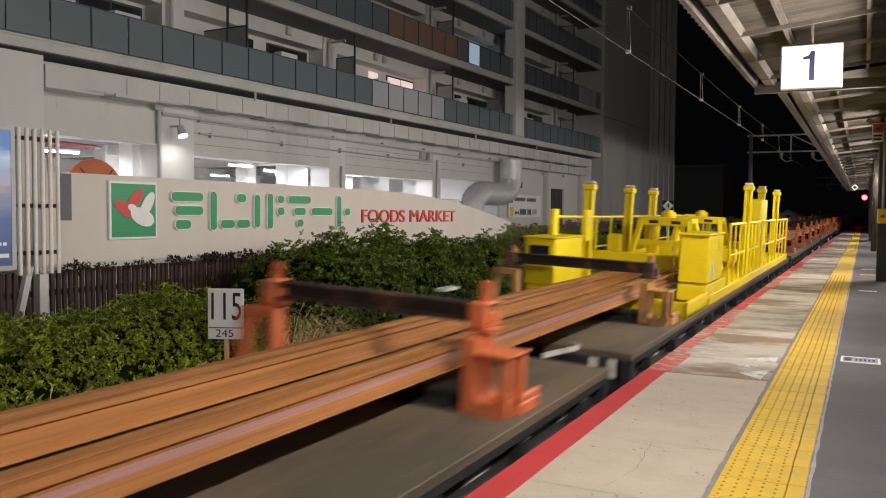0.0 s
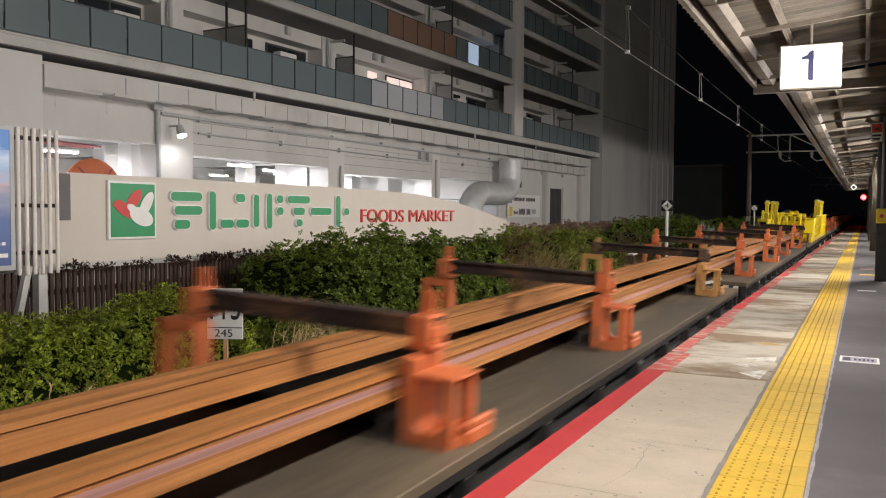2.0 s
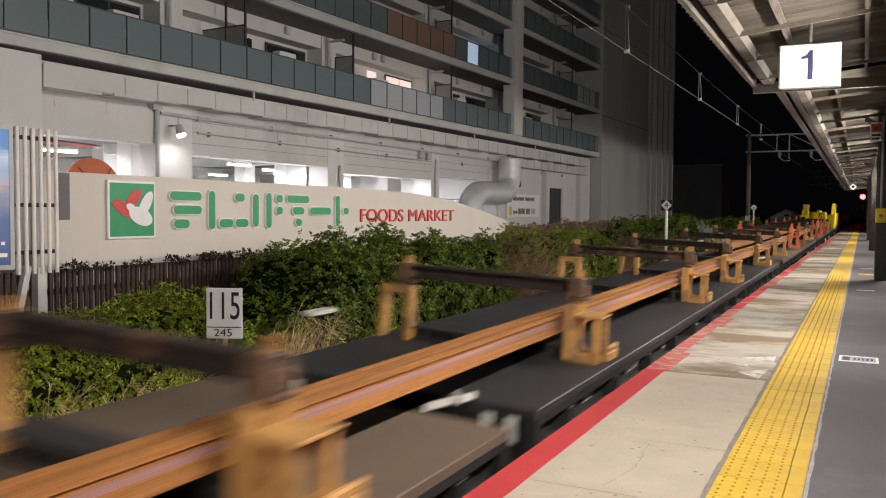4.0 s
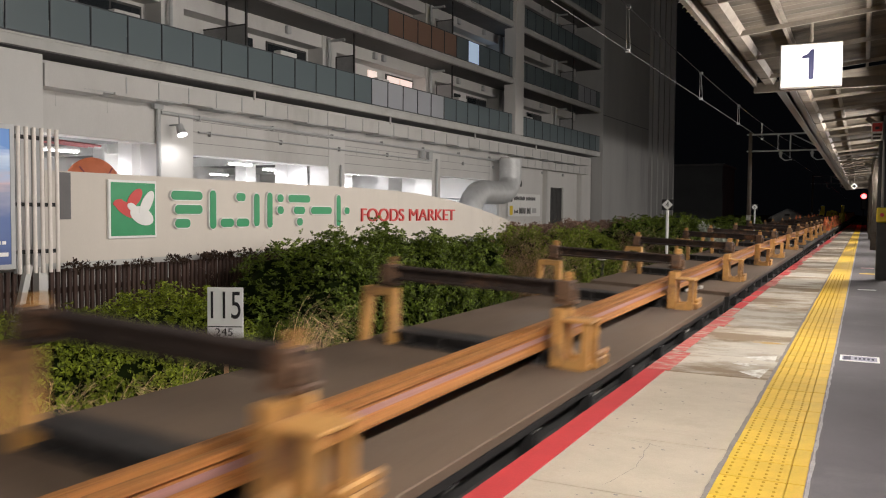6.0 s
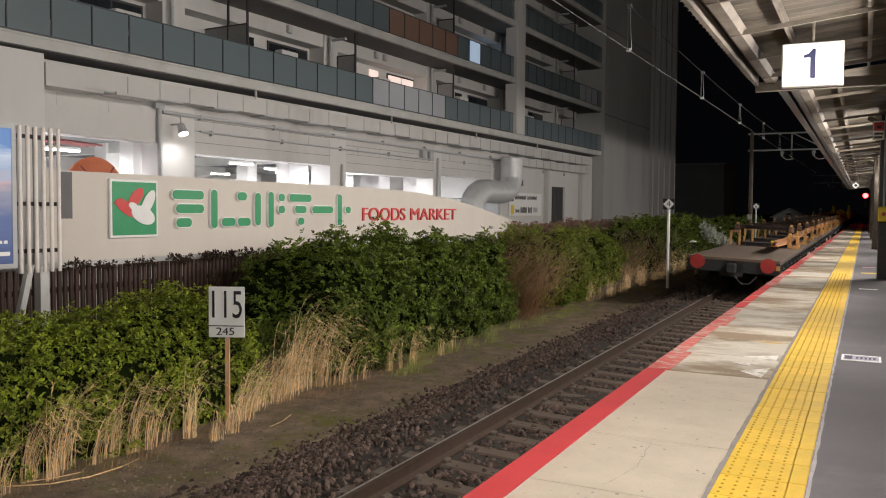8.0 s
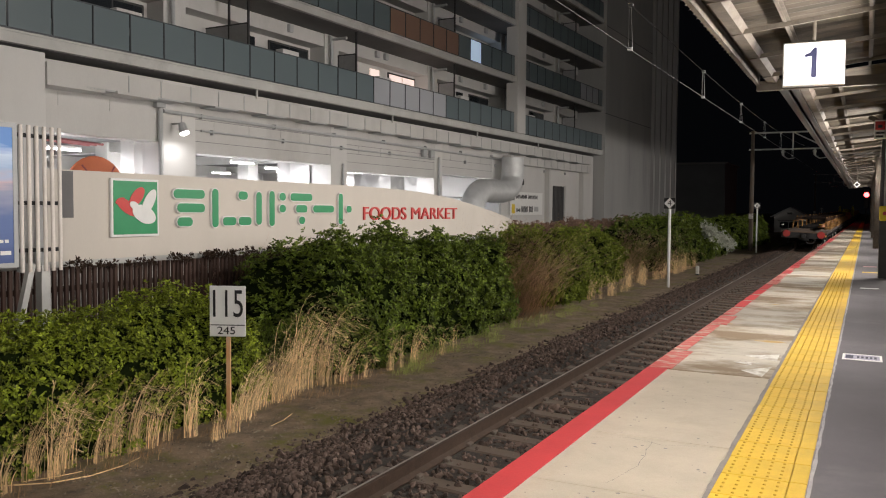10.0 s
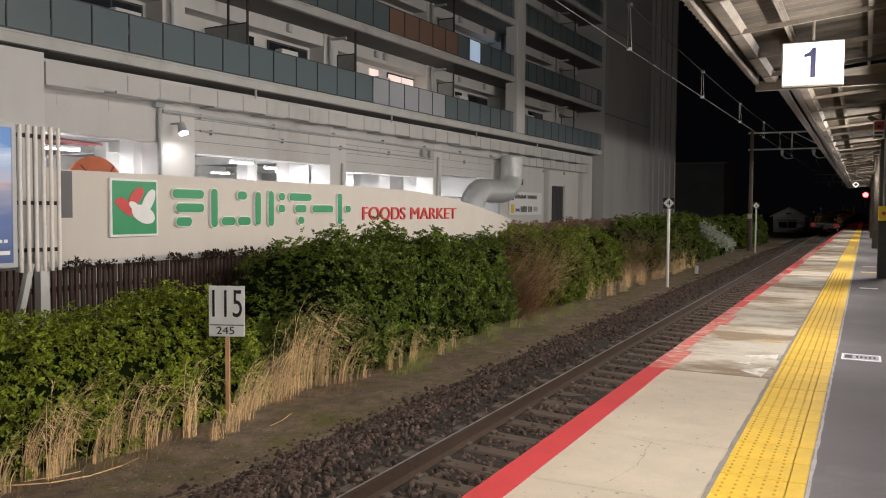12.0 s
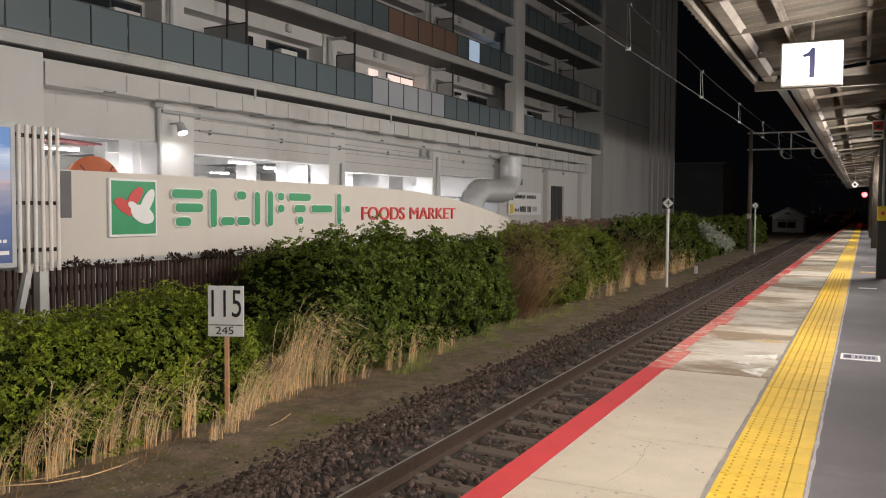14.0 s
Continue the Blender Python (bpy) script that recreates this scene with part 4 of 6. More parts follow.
def poster_case():
    ob = thing("poster_case", "lit poster case with pale vertical slats on steel legs", "poster case", pose(-9.5, 6.35, 0))
    c = part("case", boxes((-0.1, 0.1, -1.2, 0.3, 0.57, 2.36), bevel=0.01), M["dark_frame"], ob)
    part("case_trim", boxes((0.1, 0.112, 0.24, 0.3, 0.57, 2.36), (0.1, 0.112, -1.2, 0.24, 2.3, 2.36), (0.1, 0.112, -1.2, 0.24, 0.57, 0.63)), M["pipe"], c, "grey metal surround")
    part("poster", boxes((0.1, 0.104, -1.15, 0.24, 0.63, 2.3)), M["poster"], c, "backlit blue landscape poster")
    part("caption_bar", boxes(*[(0.104, 0.107, -0.3 + 0.07 * i, -0.25 + 0.07 * i, 0.88, 0.92) for i in range(7)], (0.104, 0.107, 0.06, 0.2, 0.73, 0.78)), M["white"], c)
    for i in range(6):
        y = 0.322 + 0.11 * i
        part("slat", rods(((0.12, y + 0.02, 0.5), (0.12, y + 0.02, 2.35), 0.025), n=12), M["slat_paint"], ob, "pale painted round slat")
    part("slat_rail", boxes((0.04, 0.09, 0.3, 0.93, 0.75, 0.8), (0.04, 0.09, 0.3, 0.93, 1.35, 1.4), (0.04, 0.09, 0.3, 0.93, 2.2, 2.25)), M["dark_frame"], ob)
    part("back_post", boxes((-0.02, 0.04, 0.36, 0.44, 0.5, 2.35), (-0.02, 0.04, 0.62, 0.7, 0.5, 2.35)), M["pipe"], ob)
    part("leg", boxes((-0.06, 0.06, 0.65, 0.78, -1.25, 0.57)), M["aluminium"], ob)
    part("leg", boxes((-0.06, 0.06, -0.9, -0.77, -1.25, 0.57)), M["aluminium"], ob)
    lg = bmesh.new()
    bar(lg, (0, 0.1, -1.25), (0, 0.55, 0.6), 0.08, 0.08)
    part("leg", lg, M["aluminium"], ob, "slanting steel leg")
    return ob



def poster_picture():
    """A backlit print of a lake: sky, a pale rosy band of cloud, blue water."""
    mat = bpy.data.materials.new("backlit_landscape_print")
    mat.use_nodes = True
    nt = mat.node_tree
    b = nt.nodes["Principled BSDF"]
    co, no, ramp = nt.nodes.new("ShaderNodeTexCoord"), nt.nodes.new("ShaderNodeTexNoise"), nt.nodes.new("ShaderNodeValToRGB")
    mp, sep, add, rng = nt.nodes.new("ShaderNodeMapping"), nt.nodes.new("ShaderNodeSeparateXYZ"), nt.nodes.new("ShaderNodeMath"), nt.nodes.new("ShaderNodeMapRange")
    mp.inputs["Scale"].default_value = (1, 0.7, 5)
    no.inputs["Scale"].default_value, no.inputs["Detail"].default_value = 2.0, 5
    rng.inputs[1].default_value, rng.inputs[2].default_value = 0.6, 2.3
    add.operation = "MULTIPLY_ADD"
    add.inputs[1].default_value = 0.22
    e = ramp.color_ramp.elements
    e[0].position, e[0].color = 0.0, (0.035, 0.06, 0.17, 1)
    e[1].position, e[1].color = 1.0, (0.1, 0.24, 0.55, 1)
    for at, colour in ((0.45, (0.08, 0.13, 0.3, 1)), (0.62, (0.25, 0.27, 0.38, 1)), (0.7, (0.5, 0.38, 0.42, 1)), (0.8, (0.3, 0.42, 0.6, 1)), (0.92, (0.5, 0.6, 0.75, 1))):
        e.new(at).color = colour
    nt.links.new(co.outputs["Object"], mp.inputs[0])
    nt.links.new(co.outputs["Object"], sep.inputs[0])
    nt.links.new(mp.outputs[0], no.inputs["Vector"])
    nt.links.new(sep.outputs["Z"], rng.inputs[0])
    nt.links.new(no.outputs[0], add.inputs[0])
    nt.links.new(rng.outputs[0], add.inputs[2])
    nt.links.new(add.outputs[0], ramp.inputs[0])
    nt.links.new(ramp.outputs[0], b.inputs["Base Color"])
    nt.links.new(ramp.outputs[0], b.inputs["Emission Color"])
    b.inputs["Emission Strength"].default_value = 0.22
    return mat


M["slat_paint"] = material("pale_slat_paint", (0.78, 0.72, 0.66), 0.55, vary=0.1, scale=6, bump=0.03)
M["poster"] = poster_picture()
poster_case()


# ---- hedges, grasses ----
M["blossom"] = material("pale_blossom", (0.45, 0.47, 0.4), 0.7, vary=0.2, random_piece=-0.3, bump=0)


def rosettes(points, size, leaves, mat, name):
    """Whorls of small folded leaves round the given points."""
    verts, faces = [], []
    for p, nrm in points:
        q = Vector(nrm).to_track_quat("Z", "Y").to_matrix() @ Euler((random.uniform(-0.6, 0.6), random.uniform(-0.6, 0.6), random.uniform(0, 6.3))).to_matrix()
        s = size * random.uniform(0.6, 1.3)
        p0 = Vector(p)
        for k in range(leaves):
            a, lift = 6.283 * k / leaves + random.uniform(-0.3, 0.3), random.uniform(0.05, 0.95)
            c, d = math.cos(a), math.sin(a)
            u = Vector((c * math.cos(lift), d * math.cos(lift), math.sin(lift)))
            w = Vector((-d, c, 0)) * random.uniform(0.15, 0.22)
            up = Vector((0, 0, 0.07))
            b = len(verts)
            for v in (u * 0.1, u * 0.45 + w + up, u * 0.8 + w * 0.75 + up * 0.4, u + Vector((0, 0, -0.14)), u * 0.8 - w * 0.75 + up * 0.4, u * 0.45 - w + up):
                verts.append((p0 + q @ (v * s))[:])
            faces.extend(((b, b + 1, b + 2, b + 3), (b, b + 3, b + 4, b + 5)))
    return soup(name, verts, faces, mat)


def hedge(label, x_front, x_back, y0, y1, top, ground_z, density, size, mat, lumps=0.16):
    """A clipped but uneven hedge: a near-black inner sheet for the shade in its gaps, and rosettes of leaves over it.
    """
    ob = thing("hedge", label, "hedge")

    def shape(s, y):
        """A point round the section: s from 0 at the front foot over the top to 1 at the back foot; with its normal."""
        h, end = top(y), 1.0
        e = min(y - y0, y1 - y)
        if e < 1.2:
            end = math.sqrt(max(0.04, 1 - (1 - e / 1.2) ** 2))
        z1 = ground_z + (h - ground_z) * (0.45 + 0.55 * end)
        mid, half = (x_front + x_back) / 2, (x_front - x_back) / 2 * (0.5 + 0.5 * end)
        ang = math.pi * s
        c, sn = math.cos(ang), math.sin(ang)
        x = mid + half * math.copysign(abs(c) ** 0.45, c)
        z = ground_z + (z1 - ground_z) * abs(sn) ** 0.45
        b = lumps * (noise.noise((x * 1.6, y * 1.6, z * 1.6)) + 0.6 * noise.noise((x * 4, y * 4, z * 4)) + 0.5 * noise.noise((x * 9, y * 9, z * 9)))
        return Vector((x + c * b, y, z + grade(y) + sn * b)), Vector((c, random.uniform(-0.5, 0.5), sn + 0.3))

    # The sheet's near-black colour is the shade seen between the leaves.
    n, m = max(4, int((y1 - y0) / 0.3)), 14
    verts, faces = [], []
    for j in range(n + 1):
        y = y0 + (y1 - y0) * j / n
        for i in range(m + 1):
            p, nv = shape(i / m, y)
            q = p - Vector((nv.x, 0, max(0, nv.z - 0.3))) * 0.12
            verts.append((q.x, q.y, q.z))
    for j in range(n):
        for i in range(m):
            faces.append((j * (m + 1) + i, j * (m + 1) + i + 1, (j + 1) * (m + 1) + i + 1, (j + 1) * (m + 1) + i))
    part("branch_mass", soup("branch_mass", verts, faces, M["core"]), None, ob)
    pts = []
    for k in range(int(density * (y1 - y0))):
        y = random.uniform(y0, y1)
        u, kind = random.random() ** 2.2, random.random()
        p, nv = shape(0.5 * u if kind < 0.5 else 0.5 - 0.5 * u if kind < 0.8 else 0.5 + 0.2 * u, y)
        pts.append((p - nv * (random.uniform(-0.07, 0.22) + 0.16 * noise.noise((p.x * 7, p.y * 7, p.z * 7))), nv))
    foot = Vector(((x_front + x_back) / 2, y0, ground_z + 0.4))
    for k in range(int(density * 1.6)):
        # the end that faces back along the track
        p, nv = shape(random.uniform(0.02, 0.98), y0 + 0.1)
        r = random.random() ** 0.5
        q = foot + (p - foot) * r
        pts.append((Vector((q.x, y0 - 0.08 + 0.35 * r ** 4 + random.uniform(-0.08, 0.1), q.z)), Vector((random.uniform(-0.3, 0.5), -1, 0.5))))
    part("foliage", rosettes(pts, size, 7, mat, "foliage"), None, ob)["kind"] = "stuff"
    return ob


hedge("clipped glossy green evergreen hedge", -6.75, -8.2, 1.5, 8.5, lambda y: 0.12 + 0.05 * math.sin(y * 2), -1.2, 1350, 0.056, M["leaf"], 0.2)
hedge("tall dense evergreen hedge with glossy leaves", -6.75, -9.3, 9.5, 16.9, lambda y: 0.6 + 0.06 * math.sin(y * 1.1) + 0.05 * math.sin(y * 3.7) - 0.5 * max(0, 10.8 - y) - 0.35 * max(0, y - 15.8), -1.2, 1150, 0.08, M["leaf_deep"], 0.36)
hedge("green hedge beyond a bare gap", -6.85, -9.5, 19.2, 23.3, lambda y: 0.48 + 0.1 * math.sin(y * 1.3), -1.2, 850, 0.09, M["leaf_far"], 0.35)
hedge("green hedge set back behind dry grass", -7.5, -9.6, 23.0, 28.6, lambda y: 0.36 + 0.08 * math.sin(y * 1.7), -1.2, 520, 0.105, M["leaf_far"], 0.35)
hedge("high rounded bushes farther along the track", -6.9, -10.5, 32.4, 50.5, lambda y: 0.2 + 0.55 * math.exp(-((y - 39) / 5) ** 2) + 0.12 * math.sin(y * 1.4), -1.2, 330, 0.13, M["leaf_deep"], 0.45)
hedge("dark bushes by the far mast", -6.6, -10.5, 52.5, 66, lambda y: 0.25 + 0.3 * math.sin(y * 0.7), -1.2, 170, 0.18, M["leaf_deep"], 0.4)
hedge("bare brown clipped hedge before the tower", -9.9, -10.8, 24.0, 50, lambda y: 0.6 + 0.03 * math.sin(y * 2.3), -1.2, 330, 0.1, M["bare"], 0.15)


def twigs(label, x0, x1, y0, y1, h, n, base=-1.2, spread=0.5):
    """A leafless shrub: crooked forking stems that rise from a few roots."""
    verts, faces = [], []
    roots = [(random.uniform(x0, x1), random.uniform(y0, y1)) for k in range(max(3, n // 40))]

    def stem(p, d, r, step, left):
        side = d.cross(Vector((0.8, 0.5, 0.2))).normalized()
        for i in range(left):
            q = p + d * step
            b = len(verts)
            verts.extend([(p - side * r)[:], (p + side * r)[:], (q + side * r * 0.8)[:], (q - side * r * 0.8)[:]])
            faces.append((b, b + 1, b + 2, b + 3))
            p, r = q, r * 0.84
            d = (d + Vector((random.uniform(-0.32, 0.32), random.uniform(-0.32, 0.32), random.uniform(-0.16, 0.12)))).normalized()
            if left > 3 and i > 1 and random.random() < 0.5:
                stem(p, (d + Vector((random.uniform(-0.8, 0.8), random.uniform(-0.8, 0.8), 0.1))).normalized(), r * 0.75, step * 0.7, 3)

    for k in range(n):
        rx, ry = random.choice(roots)
        p = Vector((rx + random.gauss(0, 0.12), ry + random.gauss(0, 0.12), base))
        p.z += grade(p.y)
        d = Vector((random.uniform(-spread, spread) + 0.15, random.uniform(-spread, spread) + 0.2, 1)).normalized()
        stem(p, d, random.uniform(0.004, 0.009), h / 6 * random.uniform(0.5, 1.15), 6)
    ob = tagged(new("bare_shrub", soup("bare_shrub", verts, faces, M["twig"])), label, "shrub")
    ob.matrix_world = SITE


twigs("brown leafless shrub of thin twigs", -6.5, -8.0, 16.6, 19.3, 2.0, 900)
twigs("brown leafless shrub of thin twigs", -6.8, -9.0, 28.8, 32.6, 1.7, 500)
twigs("thorny bare creeper climbing the slat fence", -10.12, -10.24, 8, 14, 1.8, 60, spread=0.35)

M["creeper"] = material("withered_creeper_leaf", (0.055, 0.036, 0.026), 0.9, vary=0.4, random_piece=-0.5, bump=0, spec=0.1)
for y0, y1, k in ((7.95, 9.6, 50), (9.7, 14.5, 230)):
    clumps = thing("withered_creeper", "dark withered creeper along the fence top", "creeper")
    bits = []
    for i in range(k):
        y = random.uniform(y0, y1)
        if noise.noise((y * 2.2, 3.1, 0)) > -0.15:
            bits.append((Vector((-10.2 + random.uniform(-0.05, 0.08), y, 0.48 + 0.1 * max(0, noise.noise((y * 3.5, 0, 0))) + random.uniform(-0.06, 0.07))), Vector((1, random.uniform(-1, 1), 0.5))))
    part("withered_leaves", rosettes(bits, 0.075, 6, M["creeper"], "withered_leaves"), None, clumps)["kind"] = "stuff"


pale = thing("pale_shrub", "bush with pale grey-white blossom among the far bushes", "shrub")
spots = []
for k in range(1000):
    y = random.uniform(39.4, 48)
    spots.append((Vector((-6.62 + random.uniform(-0.25, 0.2), y, 0.5 - 0.12 * (y - 39.4) + random.gauss(0, 0.15) + 0.25 * noise.noise((y, 0, 0)))), Vector((1, random.uniform(-0.7, 0.5), 0.6))))
part("blossom", rosettes(spots, 0.11, 6, M["blossom"], "blossom"), None, pale)["kind"] = "stuff"


def grass(name, label, spots, mat, category="grass", plume=0.0):
    """Tufts of arching blades; spots: x, y, spread, blades, height, lean. plume: share of blades with a feathery head."""
    verts, faces = [], []

    def ribbon(pts, widths, side):
        b = len(verts)
        for q, w in zip(pts, widths):
            verts.append((q - side * w)[:]), verts.append((q + side * w)[:])
        for i in range(len(pts) - 1):
            faces.append((b + 2 * i, b + 2 * i + 1, b + 2 * i + 3, b + 2 * i + 2))

    for x0, y0, spread, n, h, lean in spots:
        tuft = Vector((random.uniform(-0.1, 0.45), lean * 1.6 + random.uniform(-0.15, 0.3), 0))
        for k in range(n):
            a, r = random.uniform(0, 6.283), spread * random.random()
            p = Vector((x0 + r * math.cos(a) * 0.6, y0 + r * math.sin(a), -1.21 + grade(y0)))
            hh, w = h * 1.12 * random.uniform(0.35, 1.1) * (0.6 if random.random() < 0.3 else 1), random.uniform(0.0013, 0.0032)
            out = tuft + Vector((random.gauss(0.1, 0.28), random.gauss(0, 0.3), 0))
            droop = random.uniform(0.2, 0.55)
            side = Vector((random.uniform(-0.4, 0.4), 1, random.uniform(-0.2, 0.2))).normalized()
            m = 8
            pts = [p + Vector((0, 0, hh * (i / m - droop * (i / m) ** 4))) + out * hh * 0.55 * (i / m) ** 2.2 for i in range(m + 1)]
            ribbon(pts, [w * (1.15 - 0.7 * i / m) for i in range(m + 1)], side)
            if random.random() < plume and hh > 0.35:
                way = (pts[-1] - pts[-3]).normalized()
                for j in range(6):
                    f = pts[-3] + (pts[-1] - pts[-3]) * random.uniform(0.0, 1.0)
                    e = f + (way + Vector((random.gauss(0, 0.28), random.gauss(0, 0.28), random.uniform(-0.35, 0.15)))) * hh * random.uniform(0.05, 0.11)
                    ribbon([f, (f + e) / 2, e], [0.0012, 0.0026, 0.0006], side)
    ob = tagged(new(name, soup(name, verts, faces, mat)), label, category, kind="stuff")
    ob.matrix_world = SITE


grass("tall_grass", "tall dry straw-coloured grass along the hedge foot", [(x, y, 0.1, n, h, lean) for x, y, n, h, lean in (
    (-6.7, 4.2, 30, 0.8, 0.3), (-6.65, 4.5, 30, 0.7, 0.3), (-6.75, 4.85, 60, 1.0, 0.35), (-6.6, 5.0, 45, 1.05, 0.35), (-6.7, 5.2, 45, 0.95, 0.3), (-6.6, 5.45, 30, 0.7, 0.4), (-6.65, 5.7, 50, 0.95, 0.35), (-6.6, 5.9, 55, 1.05, 0.35),
    (-6.55, 6.1, 35, 0.9, 0.3), (-6.6, 6.35, 22, 0.6, 0.2), (-6.45, 6.55, 40, 1.0, 0.3), (-6.65, 6.75, 18, 0.8, 0.2), (-6.12, 6.6, 34, 0.5, 0.0), (-6.2, 6.95, 45, 0.5, 0.2))] +
    [(x, y, s, n, h, lean) for x, y, s, n, h, lean in ((-6.45, 7.4, 0.2, 90, 0.75, 0.5), (-6.6, 7.8, 0.25, 110, 0.95, 0.7), (-6.65, 8.3, 0.3, 120, 1.1, 0.6), (-6.8, 8.7, 0.3, 110, 1.35, 0.4), (-6.85, 9.0, 0.25, 80, 1.6, 0.2), (-6.8, 9.4, 0.3, 110, 1.3, 0.35),
                                                        (-6.6, 9.7, 0.2, 60, 0.9, 0.6), (-6.5, 10.1, 0.15, 40, 0.5, 0.5), (-6.45, 10.75, 0.09, 60, 0.85, 0.12), (-6.42, 11.05, 0.05, 25, 0.6, 0.1), (-6.45, 11.5, 0.1, 60, 0.8, 0.12), (-6.4, 12.4, 0.12, 30, 0.6, 0.1), (-6.5, 13.0, 0.12, 22, 0.6, 0.1))] +
    [(-6.6 + random.uniform(-0.25, 0.25), 21.6 + 0.42 * k, 0.22, random.choice((30, 60, 90)), random.uniform(0.6, 1.15), 0.05) for k in range(36)], M["straw"], plume=0.75)
grass("fallen_grass", "flattened dead grass at the foot of the hedge", [(-6.45 + random.uniform(-0.3, 0.2), 3.8 + 0.22 * k, 0.35, 26, random.uniform(0.1, 0.28), random.uniform(-0.6, 1.2)) for k in range(42)], M["litter"])
grass("low_weeds", "low green and yellow weeds on the verge", [(-6.35 + random.uniform(-0.3, 0.25), 10.6 + 0.3 * k, 0.28, 95, random.uniform(0.1, 0.32), 0.0) for k in range(33)], M["weed"], "weeds")


def fallen_stalk(points, r):
    ob = thing("fallen_stalk", "pale dry stalk lying on the verge", "stalk")
    bm = bmesh.new()
    for (x0, y0), (x1, y1) in zip(points, points[1:]):
        rod(bm, (x0, y0, -1.18 + grade(y0)), (x1, y1, -1.18 + grade(y1)), r, n=6)
    part("stem", bm, M["straw"], ob)


fallen_stalk(((-6.75, 4.6), (-6.45, 4.85), (-6.3, 5.15), (-6.28, 5.5), (-6.33, 5.75)), 0.006)
fallen_stalk(((-6.7, 4.75), (-6.55, 5.0), (-6.48, 5.2)), 0.004)
fallen_stalk(((-5.95, 7.3), (-5.98, 7.55), (-6.08, 7.85)), 0.004)


# ---- posts, masts and wires ----
M["white_dirty"] = material("dirty_white_paint", (0.62, 0.6, 0.56), 0.6, vary=0.2, scale=9, stain=(0.3, 0.27, 0.24), stain_at=0.6)
def kilometre_post():
    ob = thing("kilometre_post", "white kilometre board on a rust-streaked post", "distance post", pose(-6.33, 7.03, -1.14, 0, 0, 24))
    part("post", boxes((-0.022, 0.022, -0.02, 0.02, -0.2, 1.1)), M["post_wood"], ob, "orange-brown weathered post")
    p = part("board", boxes((-0.205, 0.205, -0.035, -0.02, 1.03, 1.6), bevel=0.006), M["white"], ob)
    part("line", boxes((-0.195, 0.195, -0.038, -0.035, 1.155, 1.165)), M["black"], p)
    for body, size, z, w in (("115", 0.44, 1.385, 0.62), ("245", 0.12, 1.095, 1.2)):
        d = part("number", text(body, size, M["black"], 0.002, width=w), None, p, "black number")
        d.matrix_local = pose(-0.012, -0.039, z)


M["post_wood"] = material("rust_streaked_post", (0.64, 0.34, 0.15), 0.7, vary=0.3, scale=6, stain=(0.65, 0.58, 0.5), stain_at=0.55, stretch=(1, 1, 0.2))
kilometre_post()


def stop_post(y, body, h):
    ob = thing("stop_position_post", "white post with a black and white diamond board", "signal post", pose(-5.5, y, -1.2 + grade(y), 0, 0, 5))
    part("post", rods(((0, 0, -0.2), (0, 0, h - 0.1), 0.045)), M["white"], ob)
    b = part("board", boxes((-0.17, 0.17, -0.06, -0.045, h - 0.26, h + 0.08)), M["black"], ob)
    dm = bmesh.new()
    box(dm, -0.12, 0.12, -0.008, 0, -0.12, 0.12)
    d = part("diamond", dm, M["white"], b)
    d.matrix_local = pose(0, -0.061, h - 0.09, 0, 45, 0)
    t = part("figure", text(body, 0.24, M["black"], 0.002), None, b)
    t.matrix_local = pose(0, -0.073, h - 0.09)


stop_post(26.2, "4", 2.75)
stop_post(49.4, "6", 2.75)
stop_post(125, "8", 2.6)

marker = thing("stub_marker", "short white concrete marker on the verge", "marker", pose(-5.55, 31.5, -1.05))
part("stub", boxes((-0.06, 0.06, -0.06, 0.06, 0.06, 0.36), bevel=0.02), M["white_dirty"], marker)
part("base", boxes((-0.065, 0.065, -0.065, 0.065, -0.3, 0.06), bevel=0.01), M["black"], marker, "black painted base")


def gantry(y, label):
    ob = thing("catenary_mast", label, "catenary mast", pose(0, y, grade(y)))
    part("mast", rods(((-6.0, 0, -1.6), (-6.0, 0, 5.8), 0.14, 0.1)), M["sleeper"], ob)
    part("beam", rods(((-6.2, 0, 5.68), (3, 0, 5.68), 0.045), ((-6.2, 0, 4.72), (3, 0, 4.72), 0.045), ((-3.84, 0, 4.72), (-3.84, 0, 5.68), 0.04), ((-3.84, 0, 5.68), (-2.4, 0, 4.9), 0.03)), M["pipe"], ob)
    part("small_plate", boxes((-6.12, -5.88, -0.16, -0.14, 0.7, 1.0)), M["white_dirty"], ob)
    for x in (-4.35, -2.69):
        h = part("insulator", rods(((x, 0, 4.7), (x, 0, 4.35), 0.07), ((x - 0.1, 0, 4.55), (x + 0.1, 0, 4.55), 0.05)), M["pipe"], ob)
        part("steady_arm", rods(((x, 0, 4.35), (x + 0.25, 0, 4.15), 0.03), ((x + 0.25, 0, 4.15), (x + 0.6, 0, 4.2), 0.025)), M["pipe"], h)


gantry(51, "grey concrete mast and steel beam carrying the overhead wire")
gantry(117, "grey concrete mast and steel beam carrying the overhead wire")


def contact_z(y):
    return 3.4 + 0.0095 * min(y, 60) + 0.002 * max(0, y - 60)


def messenger_z(y):
    """The messenger wire hangs in spans of 66 from mast to mast."""
    return 4.05 + 0.0009 * ((y + 15) % 66 - 33) ** 2


